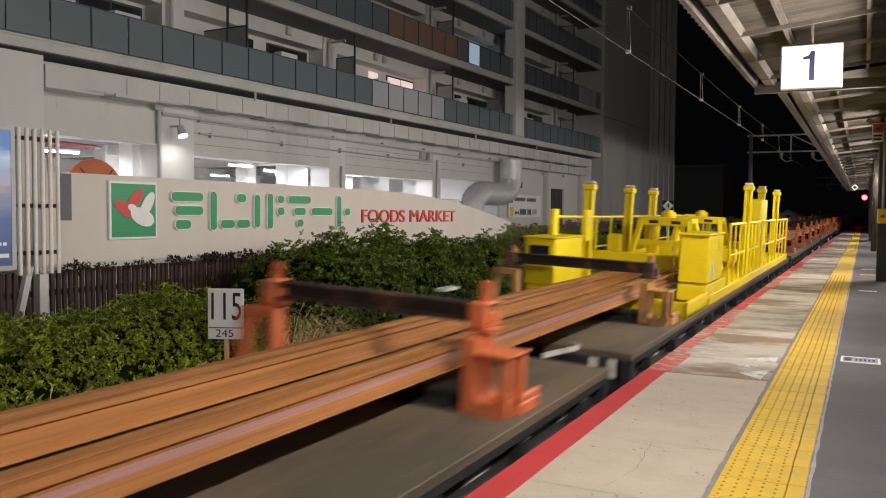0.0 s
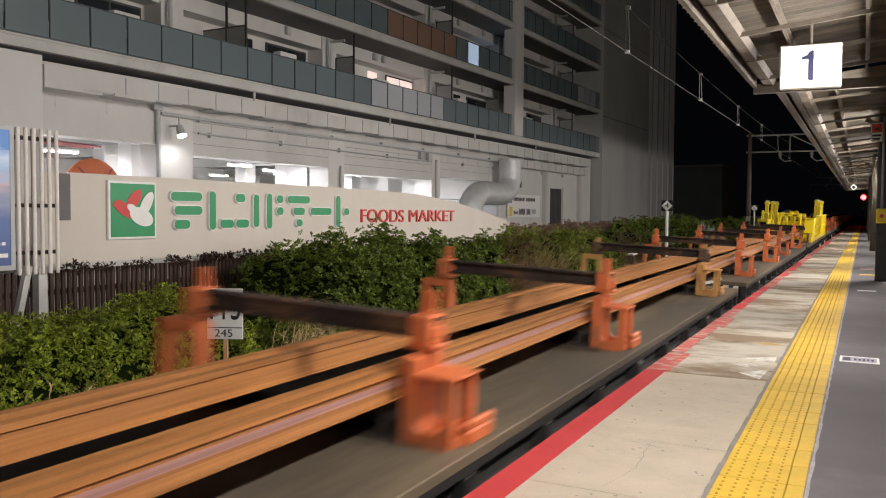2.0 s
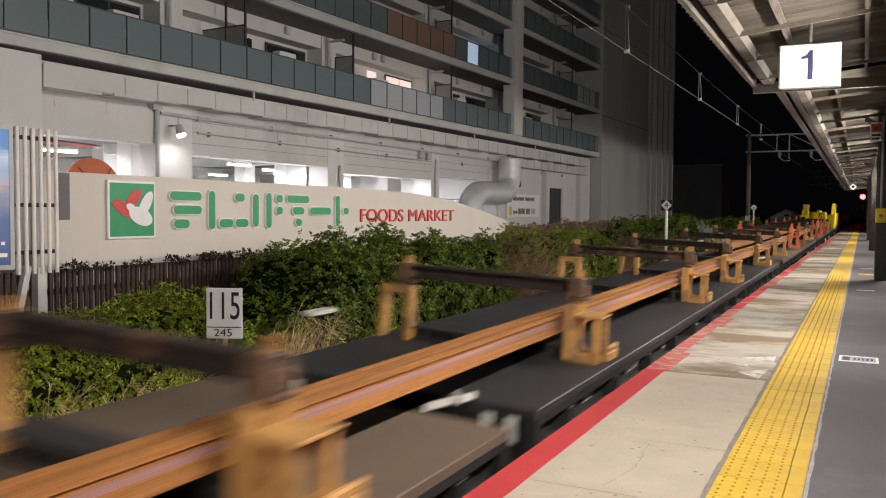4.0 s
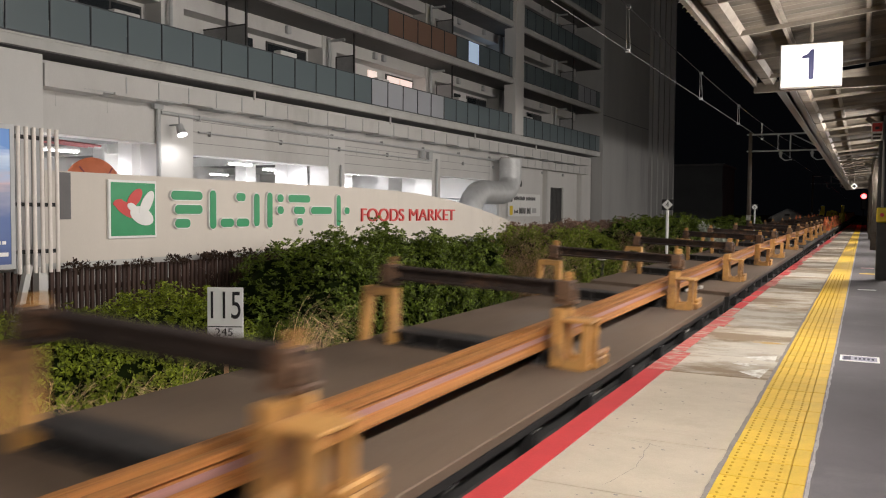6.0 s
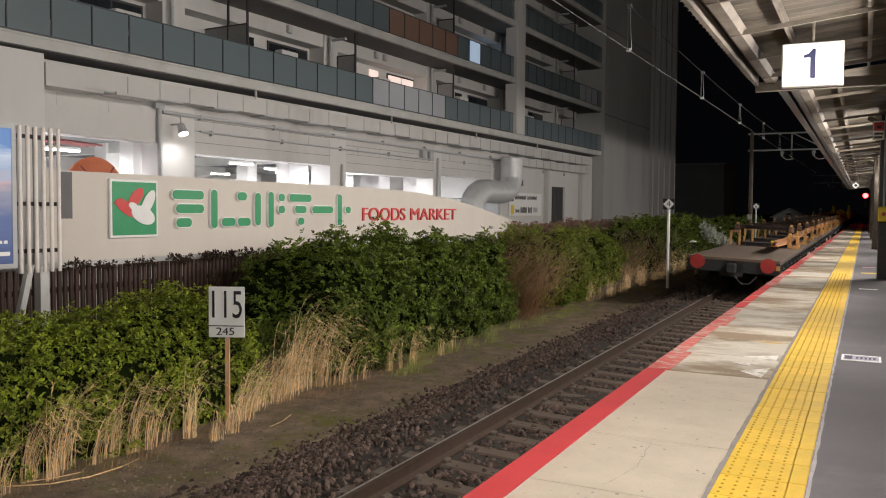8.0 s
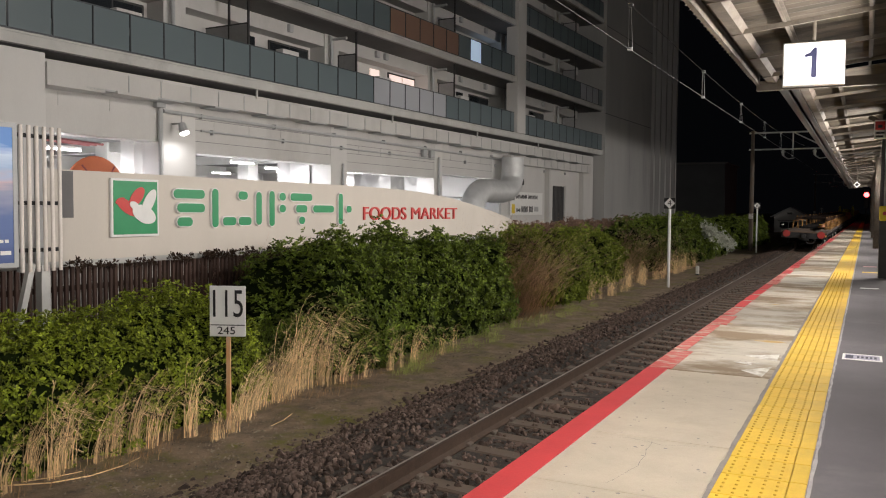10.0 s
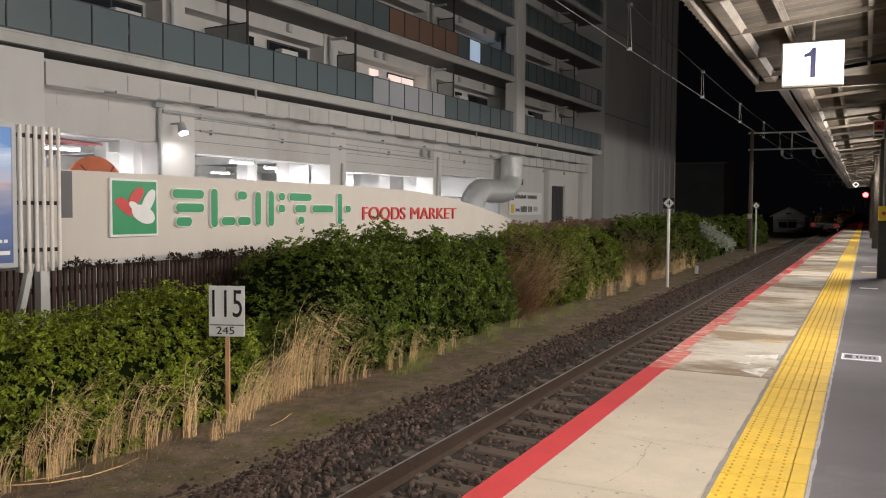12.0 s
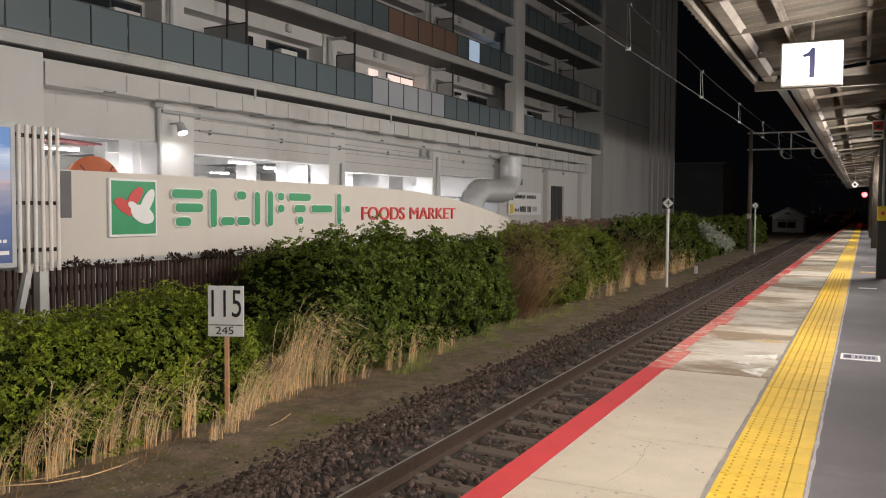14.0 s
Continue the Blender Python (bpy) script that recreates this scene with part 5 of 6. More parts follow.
def wires():
    for height, label in ((contact_z, "taut overhead contact wire"), (messenger_z, "sagging overhead messenger wire")):
        cu = bmesh.new()
        prev = None
        for i in range(81):
            y = -8 + 2.2 * i
            ring = [cu.verts.new((-2.89 + 0.0055 * math.cos(a), y, height(y) + 0.0055 * math.sin(a))) for a in [1.2566 * k for k in range(5)]]
            if prev:
                for k in range(5):
                    cu.faces.new((prev[k], prev[(k + 1) % 5], ring[(k + 1) % 5], ring[k]))
            prev = ring
        thing("overhead_wire", label, "overhead wire", bm=cu, mat=M["wire"])
    for y in (5.6, 11.05, 16.6, 22.0, 27.4, 32.8, 38.2):
        dr = thing("wire_dropper", "thin looped hanger between the overhead wires", "wire dropper", pose(-2.89, y, 0), group="droppers")
        z0, z1 = contact_z(y), messenger_z(y)
        part("loop", rods(((-0.02, 0, z0), (-0.02, 0, z1), 0.0035), ((0.03, 0.02, z0), (0.0, 0.02, z1), 0.0035), n=5), M["pipe"], dr)
        part("clip", boxes((-0.03, 0.03, -0.02, 0.04, z1 - 0.02, z1 + 0.02), (-0.03, 0.03, -0.02, 0.04, z0 - 0.02, z0 + 0.02)), M["pipe"], dr)


wires()

signal = thing("colour_light_signal", "railway colour light signal showing red", "signal", pose(-0.04, 116.7, -0.65))
part("post", rods(((0, 0, -1.5), (0, 0, 3.5), 0.08)), M["dark_frame"], signal)
part("head", boxes((-0.3, 0.3, -0.15, 0.15, 2.6, 5.0), bevel=0.1), M["black"], signal)
part("lens", rods(((0, -0.17, 4.3), (0, -0.15, 4.3), 0.32), n=16), M["lamp_red"], signal, "glowing red lens")

hut = thing("trackside_house", "small pale gabled house beside the line", "house", pose(-7.05, 94, -0.6))
part("wall", sweep([(-1.5, -0.8), (1.5, -0.8), (1.5, 1.6), (0, 2.35), (-1.5, 1.6)], -2, 2), M["wall"], hut)
part("roof", sweep([(-1.8, 1.55), (0, 2.5), (1.8, 1.55), (1.8, 1.45), (0, 2.38), (-1.8, 1.45)], -2.4, 2.4), M["pipe"], hut)
part("window", boxes((-0.95, 0.75, -2.03, -2.0, 0.35, 0.95)), M["window"], hut)
part("window_frame", boxes((-1.0, 0.8, -2.05, -2.03, 0.95, 1.02), (-1.0, 0.8, -2.05, -2.03, 0.28, 0.35), (-0.13, -0.07, -2.05, -2.03, 0.35, 0.95)), M["pipe"], hut)
part("awning", boxes((-1.1, 0.9, -2.6, -2.0, 1.1, 1.16)), M["soffit"], hut)
part("gable_vent", boxes((-0.25, 0.25, -2.03, -2.0, 1.75, 1.95)), M["dark_frame"], hut)

shed = thing("distant_building", "dim pale long building beyond the tower", "building", pose(-17.5, 97, -1.3))
part("wall", boxes((-6, 3.4, -1.5, 8, 0, 8.0)), M["tower_dark"], shed)
part("lower_wall", boxes((-6, 3.5, -1.7, -1.501, 0, 5.0)), M["tower_dark"], shed)
part("roof", boxes((-6.2, 3.6, -1.8, 8.2, 8.0, 8.2)), M["soffit"], shed)


def verge_litter():
    """Small stones and broken stalks strewn on the verge."""
    verts, faces = [], []
    for k in range(6500):
        y = 3.5 + 24 * random.random() ** 1.6
        x = random.uniform(-6.5, -5.1)
        r = random.uniform(0.004, 0.016)
        b, z = len(verts), -1.2 + grade(y) + 0.03 * noise.noise((x * 1.3, y * 1.3, 0))
        a = random.uniform(0, 6.3)
        long = 6 if random.random() < 0.03 else 1
        for u, v, w in ((-1, -0.7, 0), (1, -0.6, 0), (0.9, 0.8, 0), (-0.8, 0.7, 0), (0.1, 0, 0.9)):
            u *= long
            verts.append((x + r * (u * math.cos(a) - v * math.sin(a)) * (0.5 if long > 1 else 1), y + r * (u * math.sin(a) + v * math.cos(a)), z + r * w))
        faces.extend([(b, b + 1, b + 4), (b + 1, b + 2, b + 4), (b + 2, b + 3, b + 4), (b + 3, b, b + 4)])
    ob = new("verge_gravel", soup("verge_gravel", verts, faces, M["gravel"]))
    ob.matrix_world = SITE
    tagged(ob, "small pale stones and stalks strewn on bare soil", "gravel", kind="stuff")


M["gravel"] = material("verge_gravel", (0.2, 0.16, 0.115), 0.9, vary=0.2, random_piece=-0.5, bump=0)
verge_litter()


# ---- the rail train ----
TRAIN = []


def rolls(ob, s):
    """Set ob on the train, s metres along the track from the eye at the start."""
    s *= UNIT
    ob.matrix_world = track_pose(s)
    TRAIN.append((ob, s))
    return ob


def rail_rack(wagon, y, paint):
    """A frame across the deck that holds the rails down: a sill, two forked uprights and a cross bar."""
    part("rack_sill", boxes((-1.0, 0.83, y - 0.16, y + 0.16, 1.262, 1.285), (-1.0, 0.83, y - 0.16, y + 0.16, 1.14, 1.16), (-1.0, 0.83, y - 0.03, y + 0.03, 1.16, 1.262), *[(x - 0.02, x + 0.02, y - 0.15, y + 0.15, 1.16, 1.262) for x in (-0.7, -0.35, 0, 0.35, 0.7)]), M["bolster"], wagon, "black flanged bolster of the rail rack")
    part("cross_bar", sweep([(y + a, 1.865 + b) for a, b in ((-0.085, -0.07), (0.085, -0.07), (0.085, -0.05), (0.03, -0.045), (0.03, 0.045), (0.085, 0.05), (0.085, 0.07), (-0.085, 0.07), (-0.085, 0.05), (-0.03, 0.045), (-0.03, -0.045), (-0.085, -0.05))], -1.1, 0.98), M["bar"], wagon, "dark rusty cross bar").matrix_local = Matrix(((0, 1, 0, 0), (1, 0, 0, 0), (0, 0, 1, 0), (0, 0, 0, 1)))
    old = paint is M["tan"]
    # far side: a plain portal
    u = [(-0.14, 1.14), (-0.06, 1.14), (-0.04, 1.64), (0.17, 1.64), (0.22, 1.14), (0.28, 1.14), (0.24, 1.72), (-0.12, 1.72)]
    far = part("rack_upright", sweep([(-1.0 - a, b) for a, b in u], y - 0.2, y - 0.06), paint, wagon)
    # near side: a stout post, and an open pocket outside it that is closed by a thin post and a cap
    near = part("rack_upright", boxes((0.83, 0.95, y - 0.2, y - 0.08, 1.14, 1.7), bevel=0.015), paint, wagon)
    part("rear_post", boxes((0.83, 0.95, y + 0.02, y + 0.14, 1.14, 1.7), bevel=0.015), paint, near)
    part("post_web", boxes((0.85, 0.94, y - 0.08, y + 0.02, 1.14, 1.56)), paint, near)
    for y0, y1 in ((y - 0.2, y - 0.14), (y + 0.08, y + 0.14)):
        part("pocket_plate", sweep([(x + 1.0, z) for x, z in ((-0.05, 1.14), (0.17, 1.14), (0.2, 1.2), (0.2, 1.58), (0.13, 1.58), (0.13, 1.27), (0.1, 1.23), (-0.02, 1.23), (-0.05, 1.27))], y0, y1), paint, near)
    part("pocket_floor", boxes((0.95, 1.19, y - 0.14, y + 0.08, 1.14, 1.19)), paint, near)
    part("cap_plate", boxes((0.93, 1.22, y - 0.22, y + 0.15, 1.58, 1.605), bevel=0.006), paint, near)
    part("foot", boxes((1.04, 1.25, y - 0.02, y + 0.34, 1.14, 1.24), (1.2, 1.25, y - 0.02, y + 0.34, 1.24, 1.3), bevel=0.015), paint, near)
    for x, up in ((-1.0, far), (0.93, near)):
        part("clamp", boxes((x - 0.1, x + 0.05, y - 0.12, y + 0.1, 1.76, 1.95), (x - 0.13, x + 0.09, y - 0.1, y + 0.08, 1.73, 1.77), (x - 0.02, x + 0.09, y - 0.05, y + 0.03, 1.77, 1.88), bevel=0.012), M["clamp"] if old else paint, up)
        part("pin", boxes((x - 0.06, x + 0.03, y - 0.015, y + 0.015, 1.94, 2.03 if old else 2.1), (x - 0.03, x + 0.0, y - 0.05, y + 0.05, 1.94, 1.98), bevel=0.006), paint, up)
        part("wedge", boxes((x - 0.12, x - 0.02, y + 0.11, y + 0.2, 1.76, 1.84), bevel=0.012), M["bar"], up)


def flat_wagon(s, deck_mat, paints, label, tail=False):
    w = rolls(thing("flat_wagon", label, "rail wagon"), s)
    half = 10.02
    part("deck", boxes((-1.3, 1.3, -half, half, 1.06, 1.14), bevel=0.008), deck_mat, w)
    for sx in (-1, 1):
        sill = part("side_sill", boxes((sx * 1.18 - 0.02, sx * 1.18 + 0.02, -half, half, 0.8, 1.06), (sx * 1.23 - 0.06, sx * 1.23 + 0.06, -half, half, 0.79, 0.815), (sx * 1.28 - 0.015, sx * 1.28 + 0.015, -half, half, 1.0, 1.06)), M["under"], w, "black steel side sill")
        for k in range(14):
            y = -9.2 + 1.42 * k
            part("stake_pocket", boxes((sx * 1.26 - 0.06, sx * 1.26 + 0.06, y - 0.05, y + 0.05, 0.82, 1.0), bevel=0.006), M["under"], sill)
        for y, wd in ((-8.5, 0.2), (-7.0, 0.5), (-5.2, 0.15), (-3.0, 0.35), (-0.6, 0.18), (2.2, 0.6), (4.9, 0.2), (7.1, 0.3), (8.9, 0.16)):
            part("stencil_bar", boxes((sx * 1.203 - 0.003, sx * 1.203 + 0.003, y, y + wd, 0.87, 0.97)), M["white_dirty"], sill)
    for sy in (-1, 1):
        eb = part("end_beam", boxes((-1.3, 1.3, sy * (half - 0.06) - 0.06, sy * (half - 0.06) + 0.06, 0.72, 1.058)), M["under"], w)
        part("coupler", boxes((-0.13, 0.13, sy * (half + 0.2) - 0.22, sy * (half + 0.2) + 0.22, 0.72, 1.0), bevel=0.03), M["under"], eb)
        for x in (1.1, 0.9, -0.9, -1.1):
            if not (tail and sy < 0):
                part("white_plate", boxes((x - 0.05, x + 0.05, sy * (half + 0.005) - 0.006, sy * (half + 0.005) + 0.006, 0.86, 1.06)), M["white_dirty"], eb, "dirty white end plate")
        if not (tail and sy < 0):
            h = bmesh.new()
            bar(h, (0.62, sy * (half + 0.02), 1.17), (0.85, sy * (half + 0.38), 1.22), 0.03, 0.05)
            part("uncoupling_lever", h, M["white_dirty"], eb)
        bg = part("bogie", boxes((-1.0, -0.9, sy * 7.1 - 1.2, sy * 7.1 + 1.2, 0.42, 0.62), (0.9, 1.0, sy * 7.1 - 1.2, sy * 7.1 + 1.2, 0.42, 0.62), (-1.0, 1.0, sy * 7.1 - 0.15, sy * 7.1 + 0.15, 0.45, 0.75), bevel=0.02), M["under"], w)
        for dy in (-0.85, 0.85):
            y = sy * 7.1 + dy
            wh = bmesh.new()
            for x in (-0.56, 0.56):
                rod(wh, (x - 0.06, y, 0.43), (x + 0.06, y, 0.43), 0.43, n=20)
            rod(wh, (-0.95, y, 0.43), (0.95, y, 0.43), 0.07)
            part("wheelset", wh, M["rail_rust"], bg)
            for x in (-1.04, 1.04):
                part("axle_box", boxes((x - 0.06, x + 0.06, y - 0.16, y + 0.16, 0.3, 0.58), bevel=0.03), M["white_dirty"] if dy > 0 else M["under"], bg)
    part("centre_sill", boxes((-0.3, 0.3, -half, half, 0.6, 1.055), (-0.9, 0.9, -2.2, 1.6, 0.4, 0.75)), M["under"], w)
    hw = bmesh.new()
    rod(hw, (1.33, 4.2, 0.75), (1.36, 4.2, 0.75), 0.2, n=18)
    part("brake_wheel", hw, M["under"], w)
    hd = part("brake_handle", rods(((-1.33, -half + 0.9, 1.0), (-1.33, -half + 0.9, 1.5), 0.015)), M["under"], w)
    part("handle_plate", boxes((-1.4, -1.26, -half + 0.7, -half + 1.1, 1.49, 1.53), bevel=0.008), M["white_dirty"], hd, "dirty white handle")
    for y, paint in paints:
        rail_rack(w, y * UNIT, paint)
    if tail:
        for x in (-1.0, 0.98):
            part("tail_disc", rods(((x, -half - 0.05, 0.98), (x, -half - 0.03, 0.98), 0.215), n=24), M["disc"], w, "round red tail disc")
        part("lamp_plate", boxes((1.2, 1.3, -half - 0.02, -half - 0.008, 0.86, 1.0)), M["tan"], w)
        hs = bmesh.new()
        pts = [(0.1, -half - 0.1, 0.6), (0.3, -half - 0.12, 0.4), (0.5, -half - 0.12, 0.42), (0.7, -half - 0.05, 0.65)]
        for a, b in zip(pts, pts[1:]):
            rod(hs, a, b, 0.025, n=8)
        part("brake_hose", hs, M["under"], w)
    return w


M["bolster"] = material("black_bolster_steel", (0.03, 0.027, 0.026), 0.65, vary=0.3, scale=6, stain=(0.1, 0.06, 0.04), stain_at=0.66)
OR, TN = M["orange"], M["tan"]
flat_wagon(-71.9, M["deck_brown"], [(6.4, TN), (2.1, TN), (-1.4, TN)], "empty-tailed flat wagon with a brown deck and red tail discs", tail=True)
flat_wagon(-54.7, M["deck_brown"], [(6.6, TN), (1.7, TN), (-1.7, TN), (-6.3, TN)], "brown-decked flat wagon carrying rails in ochre racks")
flat_wagon(-37.55, M["deck_black"], [(6.5, TN), (1.7, TN), (-1.7, TN), (-6.6, TN)], "black-decked flat wagon carrying rails in ochre racks")
flat_wagon(-19.8, M["deck"], [(6.9, TN), (1.75, OR), (-1.65, OR), (-6.8, TN)], "grey-decked flat wagon with orange and ochre rail racks")
flat_wagon(-2.0, M["deck"], [(6.6, OR), (1.5, OR), (-1.95, OR), (-6.8, OR)], "grey-decked flat wagon with orange rail racks")
flat_wagon(15.4, M["deck"], [(-6.4, TN)], "flat wagon under the yellow rail handling machine")
for k in range(7):
    flat_wagon(33.0 + 17.5 * k, M["deck"], [(6.6, OR), (1.7, OR), (-1.7, OR), (-6.6, OR)], "grey-decked flat wagon with orange rail racks")


def rail_load(line, s0, s1, label, tip=False, primed=False):
    """One long rail lying in the racks, foot down, bending as line gives its (x, z) along the train."""
    mid = (s0 + s1) / 2
    ob = rolls(thing("loaded_rail", label, "rail", group="loaded rails"), mid)
    stations = [s0 + (s1 - s0) * k / 40 for k in range(41)]

    def drawn(profile):
        bm = bmesh.new()
        rings = []
        for s in stations:
            x, z = line(s)
            rings.append([bm.verts.new((x + a, (s - mid) * UNIT, z + b)) for a, b in profile])
        n = len(profile)
        for r0, r1 in zip(rings, rings[1:]):
            for i in range(n):
                bm.faces.new((r0[i], r0[(i + 1) % n], r1[(i + 1) % n], r1[i]))
        bm.faces.new(rings[0][::-1]), bm.faces.new(rings[-1])
        bmesh.ops.recalc_face_normals(bm, faces=bm.faces)
        return bm

    part("rail_section", drawn(RAIL), M["rail_new"], ob)
    part("rail_head", drawn([(-0.029, 0.0006), (0.029, 0.0006), (0.029, 0.002), (-0.029, 0.002)]), M["rail_new"], ob)
    if primed:
        part("rail_web", drawn([(0.0085, -0.115), (0.0115, -0.115), (0.0115, -0.072), (0.0085, -0.072)]), M["rail_web"], ob, "lilac primed web")
    if tip:
        x, z = line(s0)
        y = (s0 - mid) * UNIT
        part("tip_mark", boxes((x - 0.04, x + 0.04, y - 0.004, y + 0.22, z - 0.03, z + 0.012), bevel=0.005), M["yellow"], ob, "yellow painted tip")


def near_side(dx):
    return lambda s: (0.74 + dx - 0.12 * min(1, max(0, (s + 14) / 16)) + 0.13 * max(0, (-73.5 - s) / 4), 1.46 + 0.13 * min(1, max(0, (s + 73.5) / 20)) + 0.11 * max(0, (-73.5 - s) / 4))


def far_side(dx):
    return lambda s: (-0.06 + dx, 1.6)


rail_load(near_side(0), -77.6, 14.5, "long orange-rusted steel rail with a lilac primed web in the racks", primed=True)
rail_load(near_side(-0.13), -77.5, 14.5, "long orange-rusted steel rail with a yellow tip", tip=True)
rail_load(far_side(0), -30.0, 14.5, "shorter orange-rusted steel rail on the far side")
rail_load(far_side(-0.15), -29.9, 14.5, "shorter orange-rusted steel rail on the far side")
for dx in (0.7, 0.55, 0, -0.15):
    rail_load(far_side(dx), 25, 150, "long orange-rusted steel rail on the leading wagons")


def rail_machine():
    ob = rolls(thing("rail_handling_machine", "bright yellow rail handling machine with lifting masts on a wagon", "machine"), 15.4)
    Y, z0 = M["yellow"], 1.14

    def rel(s):
        return (s - 15.4) * UNIT

    part("base_frame", boxes((-1.28, 1.28, rel(11.2), rel(23.2), z0, z0 + 1.14 * 0.14), (-1.28, -1.0, rel(9.2), rel(11.2), z0, z0 + 1.14 * 0.1), bevel=0.01), Y, ob)
    part("step_tray", boxes((0.2, 1.28, rel(9.6), rel(9.66), z0, z0 + 1.14 * 0.2), (1.22, 1.28, rel(9.6), rel(11.0), z0, z0 + 1.14 * 0.2), (0.2, 1.28, rel(9.6), rel(11.0), z0, z0 + 1.14 * 0.05), bevel=0.006), Y, ob)
    cab = part("control_cabinet", boxes((0.83, 1.27, rel(10.9), rel(12.1), z0 + 0.36, z0 + 1.1), (0.81, 1.29, rel(10.85), rel(12.15), z0 + 1.1, z0 + 1.14), bevel=0.015), Y, ob)
    part("cabinet_base", boxes((0.85, 1.27, rel(10.8), rel(12.4), z0 + 0.1, z0 + 0.34), bevel=0.01), Y, ob)
    part("cabinet_louvre", boxes(*[(1.27, 1.282, rel(11.6), rel(12.0), z0 + 1.14 * 0.75 + 0.04 * i, z0 + 1.14 * 0.77 + 0.04 * i) for i in range(5)]), Y, cab)
    part("cabinet_label", boxes((1.27, 1.276, rel(11.2), rel(11.35), z0 + 1.14 * 0.35, z0 + 1.14 * 0.6)), M["white_dirty"], cab)
    part("cabinet_door_line", boxes((0.76, 1.28, rel(10.845), rel(10.852), z0 + 1.14 * 0.3, z0 + 1.14 * 0.31), (0.76, 0.77, rel(10.845), rel(10.852), z0 + 1.14 * 0.3, z0 + 1.14 * 0.95)), M["tan"], cab)
    box_ = part("operator_box", boxes((-1.14, -0.66, rel(9.6), rel(10.7), z0 + 0.3, z0 + 0.98), (-1.16, -0.64, rel(9.56), rel(10.74), z0 + 0.98, z0 + 1.01), bevel=0.015), Y, ob)
    part("console_leg", boxes((-1.12, -0.7, rel(9.7), rel(10.6), z0 + 0.1, z0 + 0.3)), Y, box_)
    part("dark_window", boxes((-1.07, -0.74, rel(9.585), rel(9.595), z0 + 0.6, z0 + 0.88)), M["window"], box_)
    part("window_frame", boxes((-1.11, -1.07, rel(9.575), rel(9.595), z0 + 0.56, z0 + 0.92), (-0.74, -0.7, rel(9.575), rel(9.595), z0 + 0.56, z0 + 0.92), (-1.07, -0.74, rel(9.575), rel(9.595), z0 + 0.88, z0 + 0.92), (-1.07, -0.74, rel(9.575), rel(9.595), z0 + 0.56, z0 + 0.6)), Y, box_)
    for x, s in ((-1.0, 10.3), (-0.7, 10.9)):
        part("operator_back", boxes((x - 0.05, x + 0.05, rel(s) - 0.1, rel(s) + 0.1, z0 + 0.9, z0 + 1.42), bevel=0.02), Y, box_)
    part("back_rail", rods(((-1.0, rel(10.3), z0 + 1.3), (-0.7, rel(10.9), z0 + 1.3), 0.022), ((-0.7, rel(10.9), z0 + 1.3), (-0.7, rel(11.5), z0 + 1.3), 0.022)), Y, box_)
    part("seat_back", boxes((-1.05, -0.8, rel(13.0), rel(13.2), z0 + 0.3, z0 + 0.95), (-1.05, -0.75, rel(12.6), rel(13.2), z0 + 0.3, z0 + 0.4), bevel=0.03), Y, ob)
    part("walkway", boxes((-1.28, -0.6, rel(11.0), rel(13.2), z0 + 0.16, z0 + 0.2)), Y, ob)
    for x, s in ((1.0, 16.4), (1.0, 18.6), (1.0, 21.9), (-1.0, 11.8), (-1.0, 14.1), (-1.0, 15.9)):
        top = z0 + (1.98 if x > 0 else 1.78)
        m = part("lifting_mast", boxes((x - 0.085, x - 0.025, rel(s) - 0.06, rel(s) + 0.06, z0 + 0.1, top), (x + 0.025, x + 0.085, rel(s) - 0.06, rel(s) + 0.06, z0 + 0.1, top), bevel=0.01), Y, ob)
        part("lift_screw", rods(((x, rel(s), z0 + 0.1), (x, rel(s), top), 0.025)), Y, m)
        part("mast_head", boxes((x - 0.115, x + 0.115, rel(s) - 0.09, rel(s) + 0.09, top - 0.03, top + 0.08), bevel=0.02), Y, m)
        part("mast_lamp", boxes((x - 0.09, x + 0.09, rel(s) - 0.07, rel(s) + 0.07, top + 0.08, top + 0.14), bevel=0.02), M["white_dirty"], m, "grey capped lamp")
    part("tower_cabinet", boxes((0.85, 1.2, rel(17.1), rel(18.2), z0 + 1.14 * 0.1, z0 + 1.14 * 1.55), bevel=0.02), Y, ob)
    for x in (1.24, -1.24):
        for s0, s1 in ((12.9, 14.6), (15.0, 16.6), (17.2, 19.6), (20.2, 22.8)):
            items = [((x, rel(s0), z0 + 1.14 * 0.1), (x, rel(s0), z0 + 1.14 * 1.1), 0.025), ((x, rel(s1), z0 + 1.14 * 0.1), (x, rel(s1), z0 + 1.14 * 1.1), 0.025), ((x, rel(s0), z0 + 1.14 * 1.1), (x, rel(s1), z0 + 1.14 * 1.1), 0.025),
                     ((x, rel(s0), z0 + 1.14 * 0.6), (x, rel(s1), z0 + 1.14 * 0.6), 0.02), *[((x, rel(s0 + (s1 - s0) * q), z0 + 0.1), (x, rel(s0 + (s1 - s0) * q), z0 + 1.25), 0.02) for q in ((0.33, 0.66) if x > 0 else (0.5,))]]
            gr = part("guard_rail", rods(items[2], n=8), Y, ob)
            for it in items[:2] + items[3:]:
                part("guard_bar", rods(it, n=8), Y, gr)
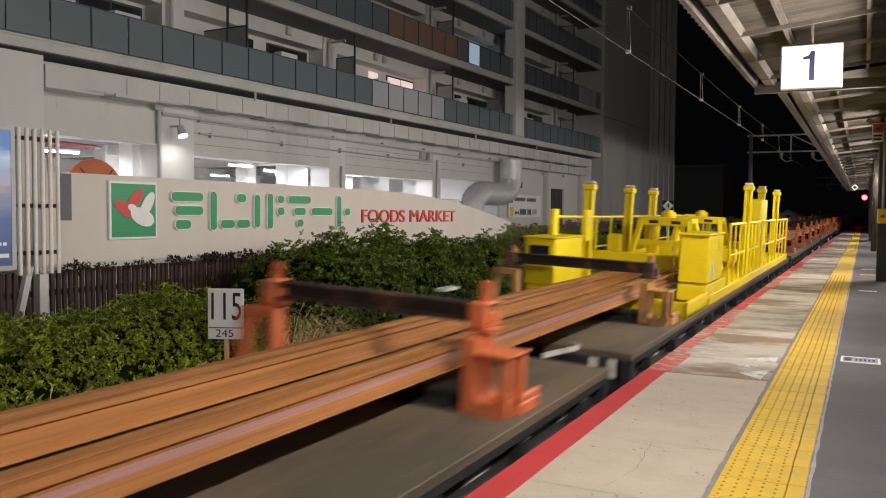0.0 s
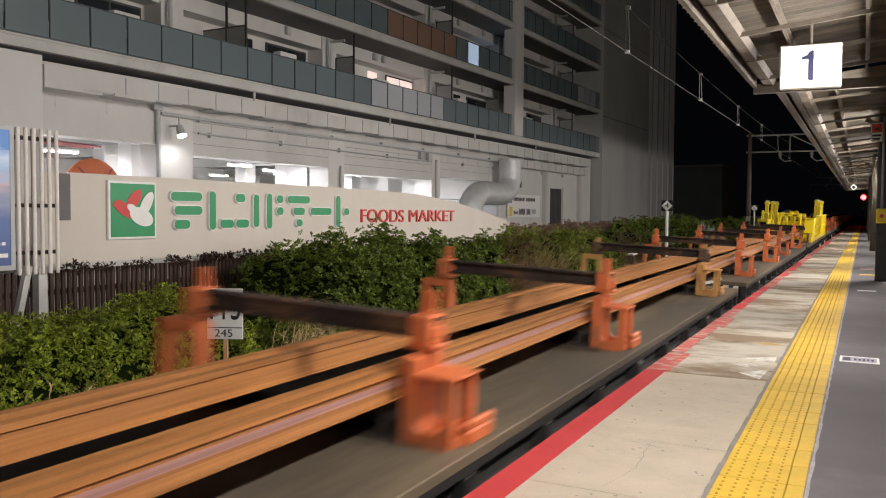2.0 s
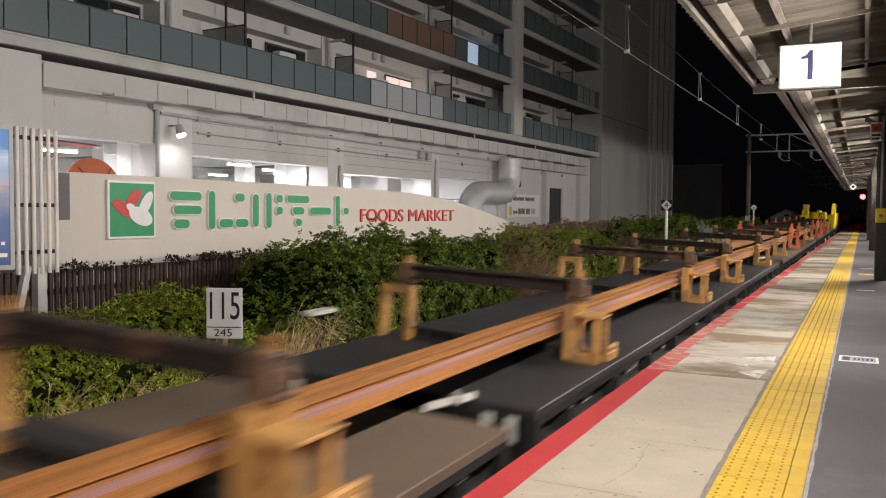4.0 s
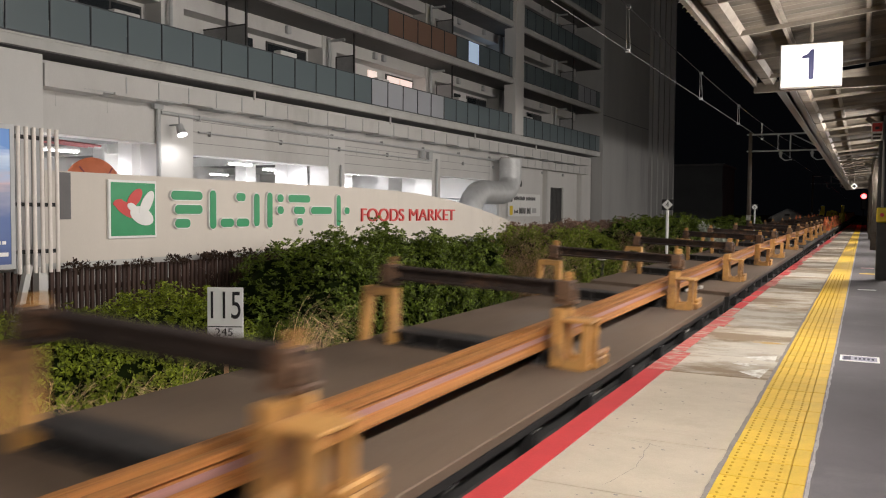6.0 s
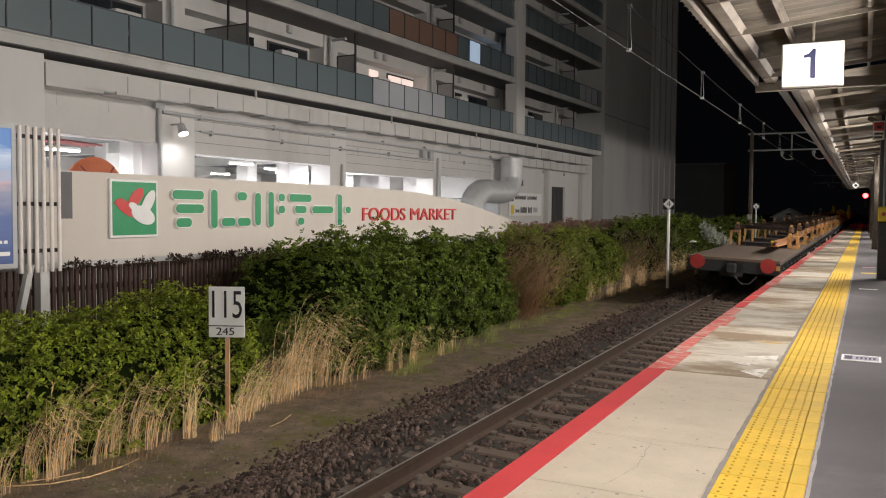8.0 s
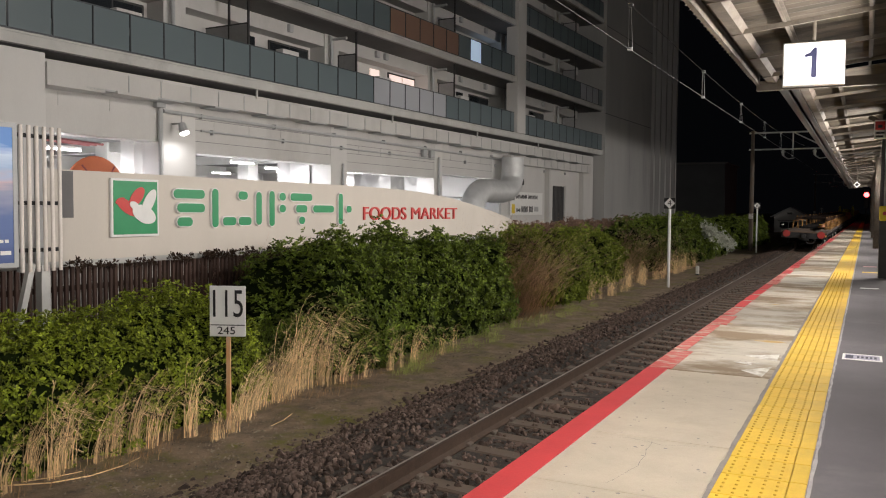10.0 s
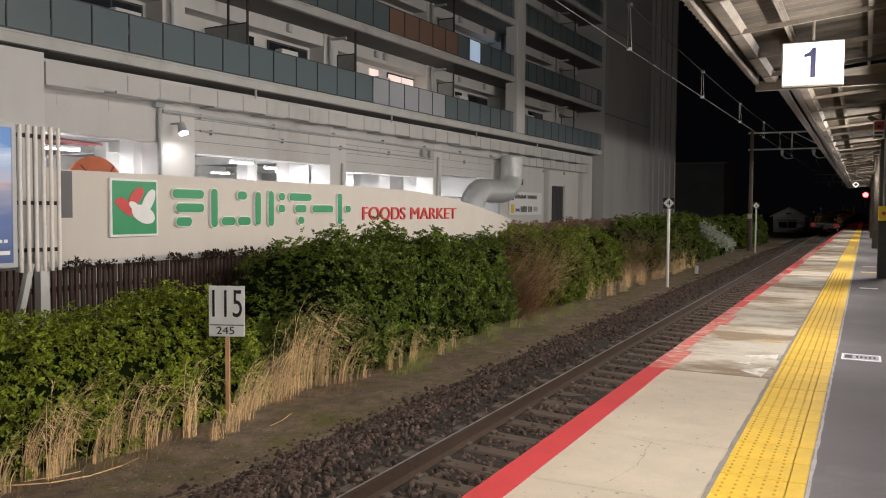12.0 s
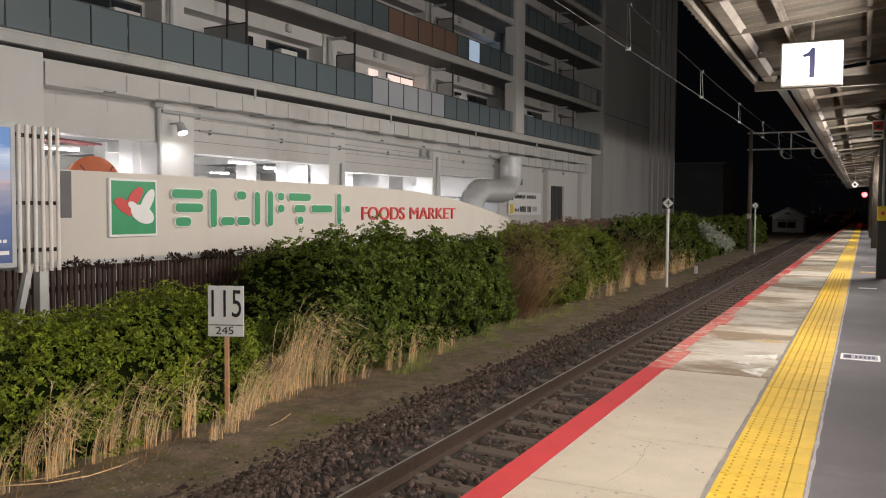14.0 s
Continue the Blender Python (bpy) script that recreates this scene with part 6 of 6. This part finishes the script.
    for s in (13.2, 16.2):
        top = z0 + 1.14 * 1.15
        g = part("rail_gripper", boxes((-0.5, 0.5, rel(s) - 0.06, rel(s) + 0.06, top - 0.16, top), (-0.5, 0.5, rel(s) + 0.44, rel(s) + 0.56, top - 0.16, top), (-0.5, -0.38, rel(s) + 0.06, rel(s) + 0.44, top - 0.1, top), (0.38, 0.5, rel(s) + 0.06, rel(s) + 0.44, top - 0.1, top), bevel=0.012), Y, ob)
        for x in (-1, 1):
            for foot, head in ((-0.55, 0.0), (1.05, 0.5)):
                lg = bmesh.new()
                bar(lg, (x * 0.62, rel(s) + foot, z0 + 0.12), (x * 0.44, rel(s) + head, top - 0.02), 0.09, 0.09)
                part("gripper_leg", lg, Y, g)
            part("gripper_brace", bar(bmesh.new(), (x * 0.55, rel(s) - 0.3, z0 + 0.62), (x * 0.55, rel(s) + 0.8, z0 + 0.62), 0.05, 0.08), Y, g)
        for dz in (0.5, 0.78):
            part("gripper_tie", boxes((-0.5, 0.5, rel(s) - 0.12, rel(s) - 0.06, z0 + dz, z0 + dz + 0.1), bevel=0.008), Y, g)
        part("gripper_drum", rods(((0, rel(s) + 0.25, top), (0, rel(s) + 0.25, top + 0.1), 0.14), ((0, rel(s) + 0.25, top + 0.1), (0, rel(s) + 0.25, top + 0.14), 0.08), n=16), Y, g)
        part("gripper_motor", rods(((-0.2, rel(s) + 0.1, z0 + 0.5), (-0.2, rel(s) + 0.1, top - 0.16), 0.08), ((0.2, rel(s) + 0.1, z0 + 0.62), (0.2, rel(s) + 0.1, top - 0.16), 0.06), n=14), Y, g)
        part("slot", boxes((-0.3, -0.12, rel(s) - 0.064, rel(s) - 0.06, top - 0.12, top - 0.06), (0.12, 0.3, rel(s) - 0.064, rel(s) - 0.06, top - 0.12, top - 0.06)), M["under"], g, "dark lightening slots")
    for s in (12.3, 15.2, 18.6):
        part("cross_tie", boxes((-1.25, 1.0, rel(s), rel(s) + 0.24, z0 + 0.38, z0 + 0.66), bevel=0.02), Y, ob)
    return ob


rail_machine()


def motions():
    """The train draws away along the track at an even speed."""
    for ob, s in TRAIN:
        walk(ob, [(t, track_pose(s + V_TRAIN * t)) for t in (0, 1 / 30, 4, 8, 12, 14 - 1 / 30, 14)])


motions()
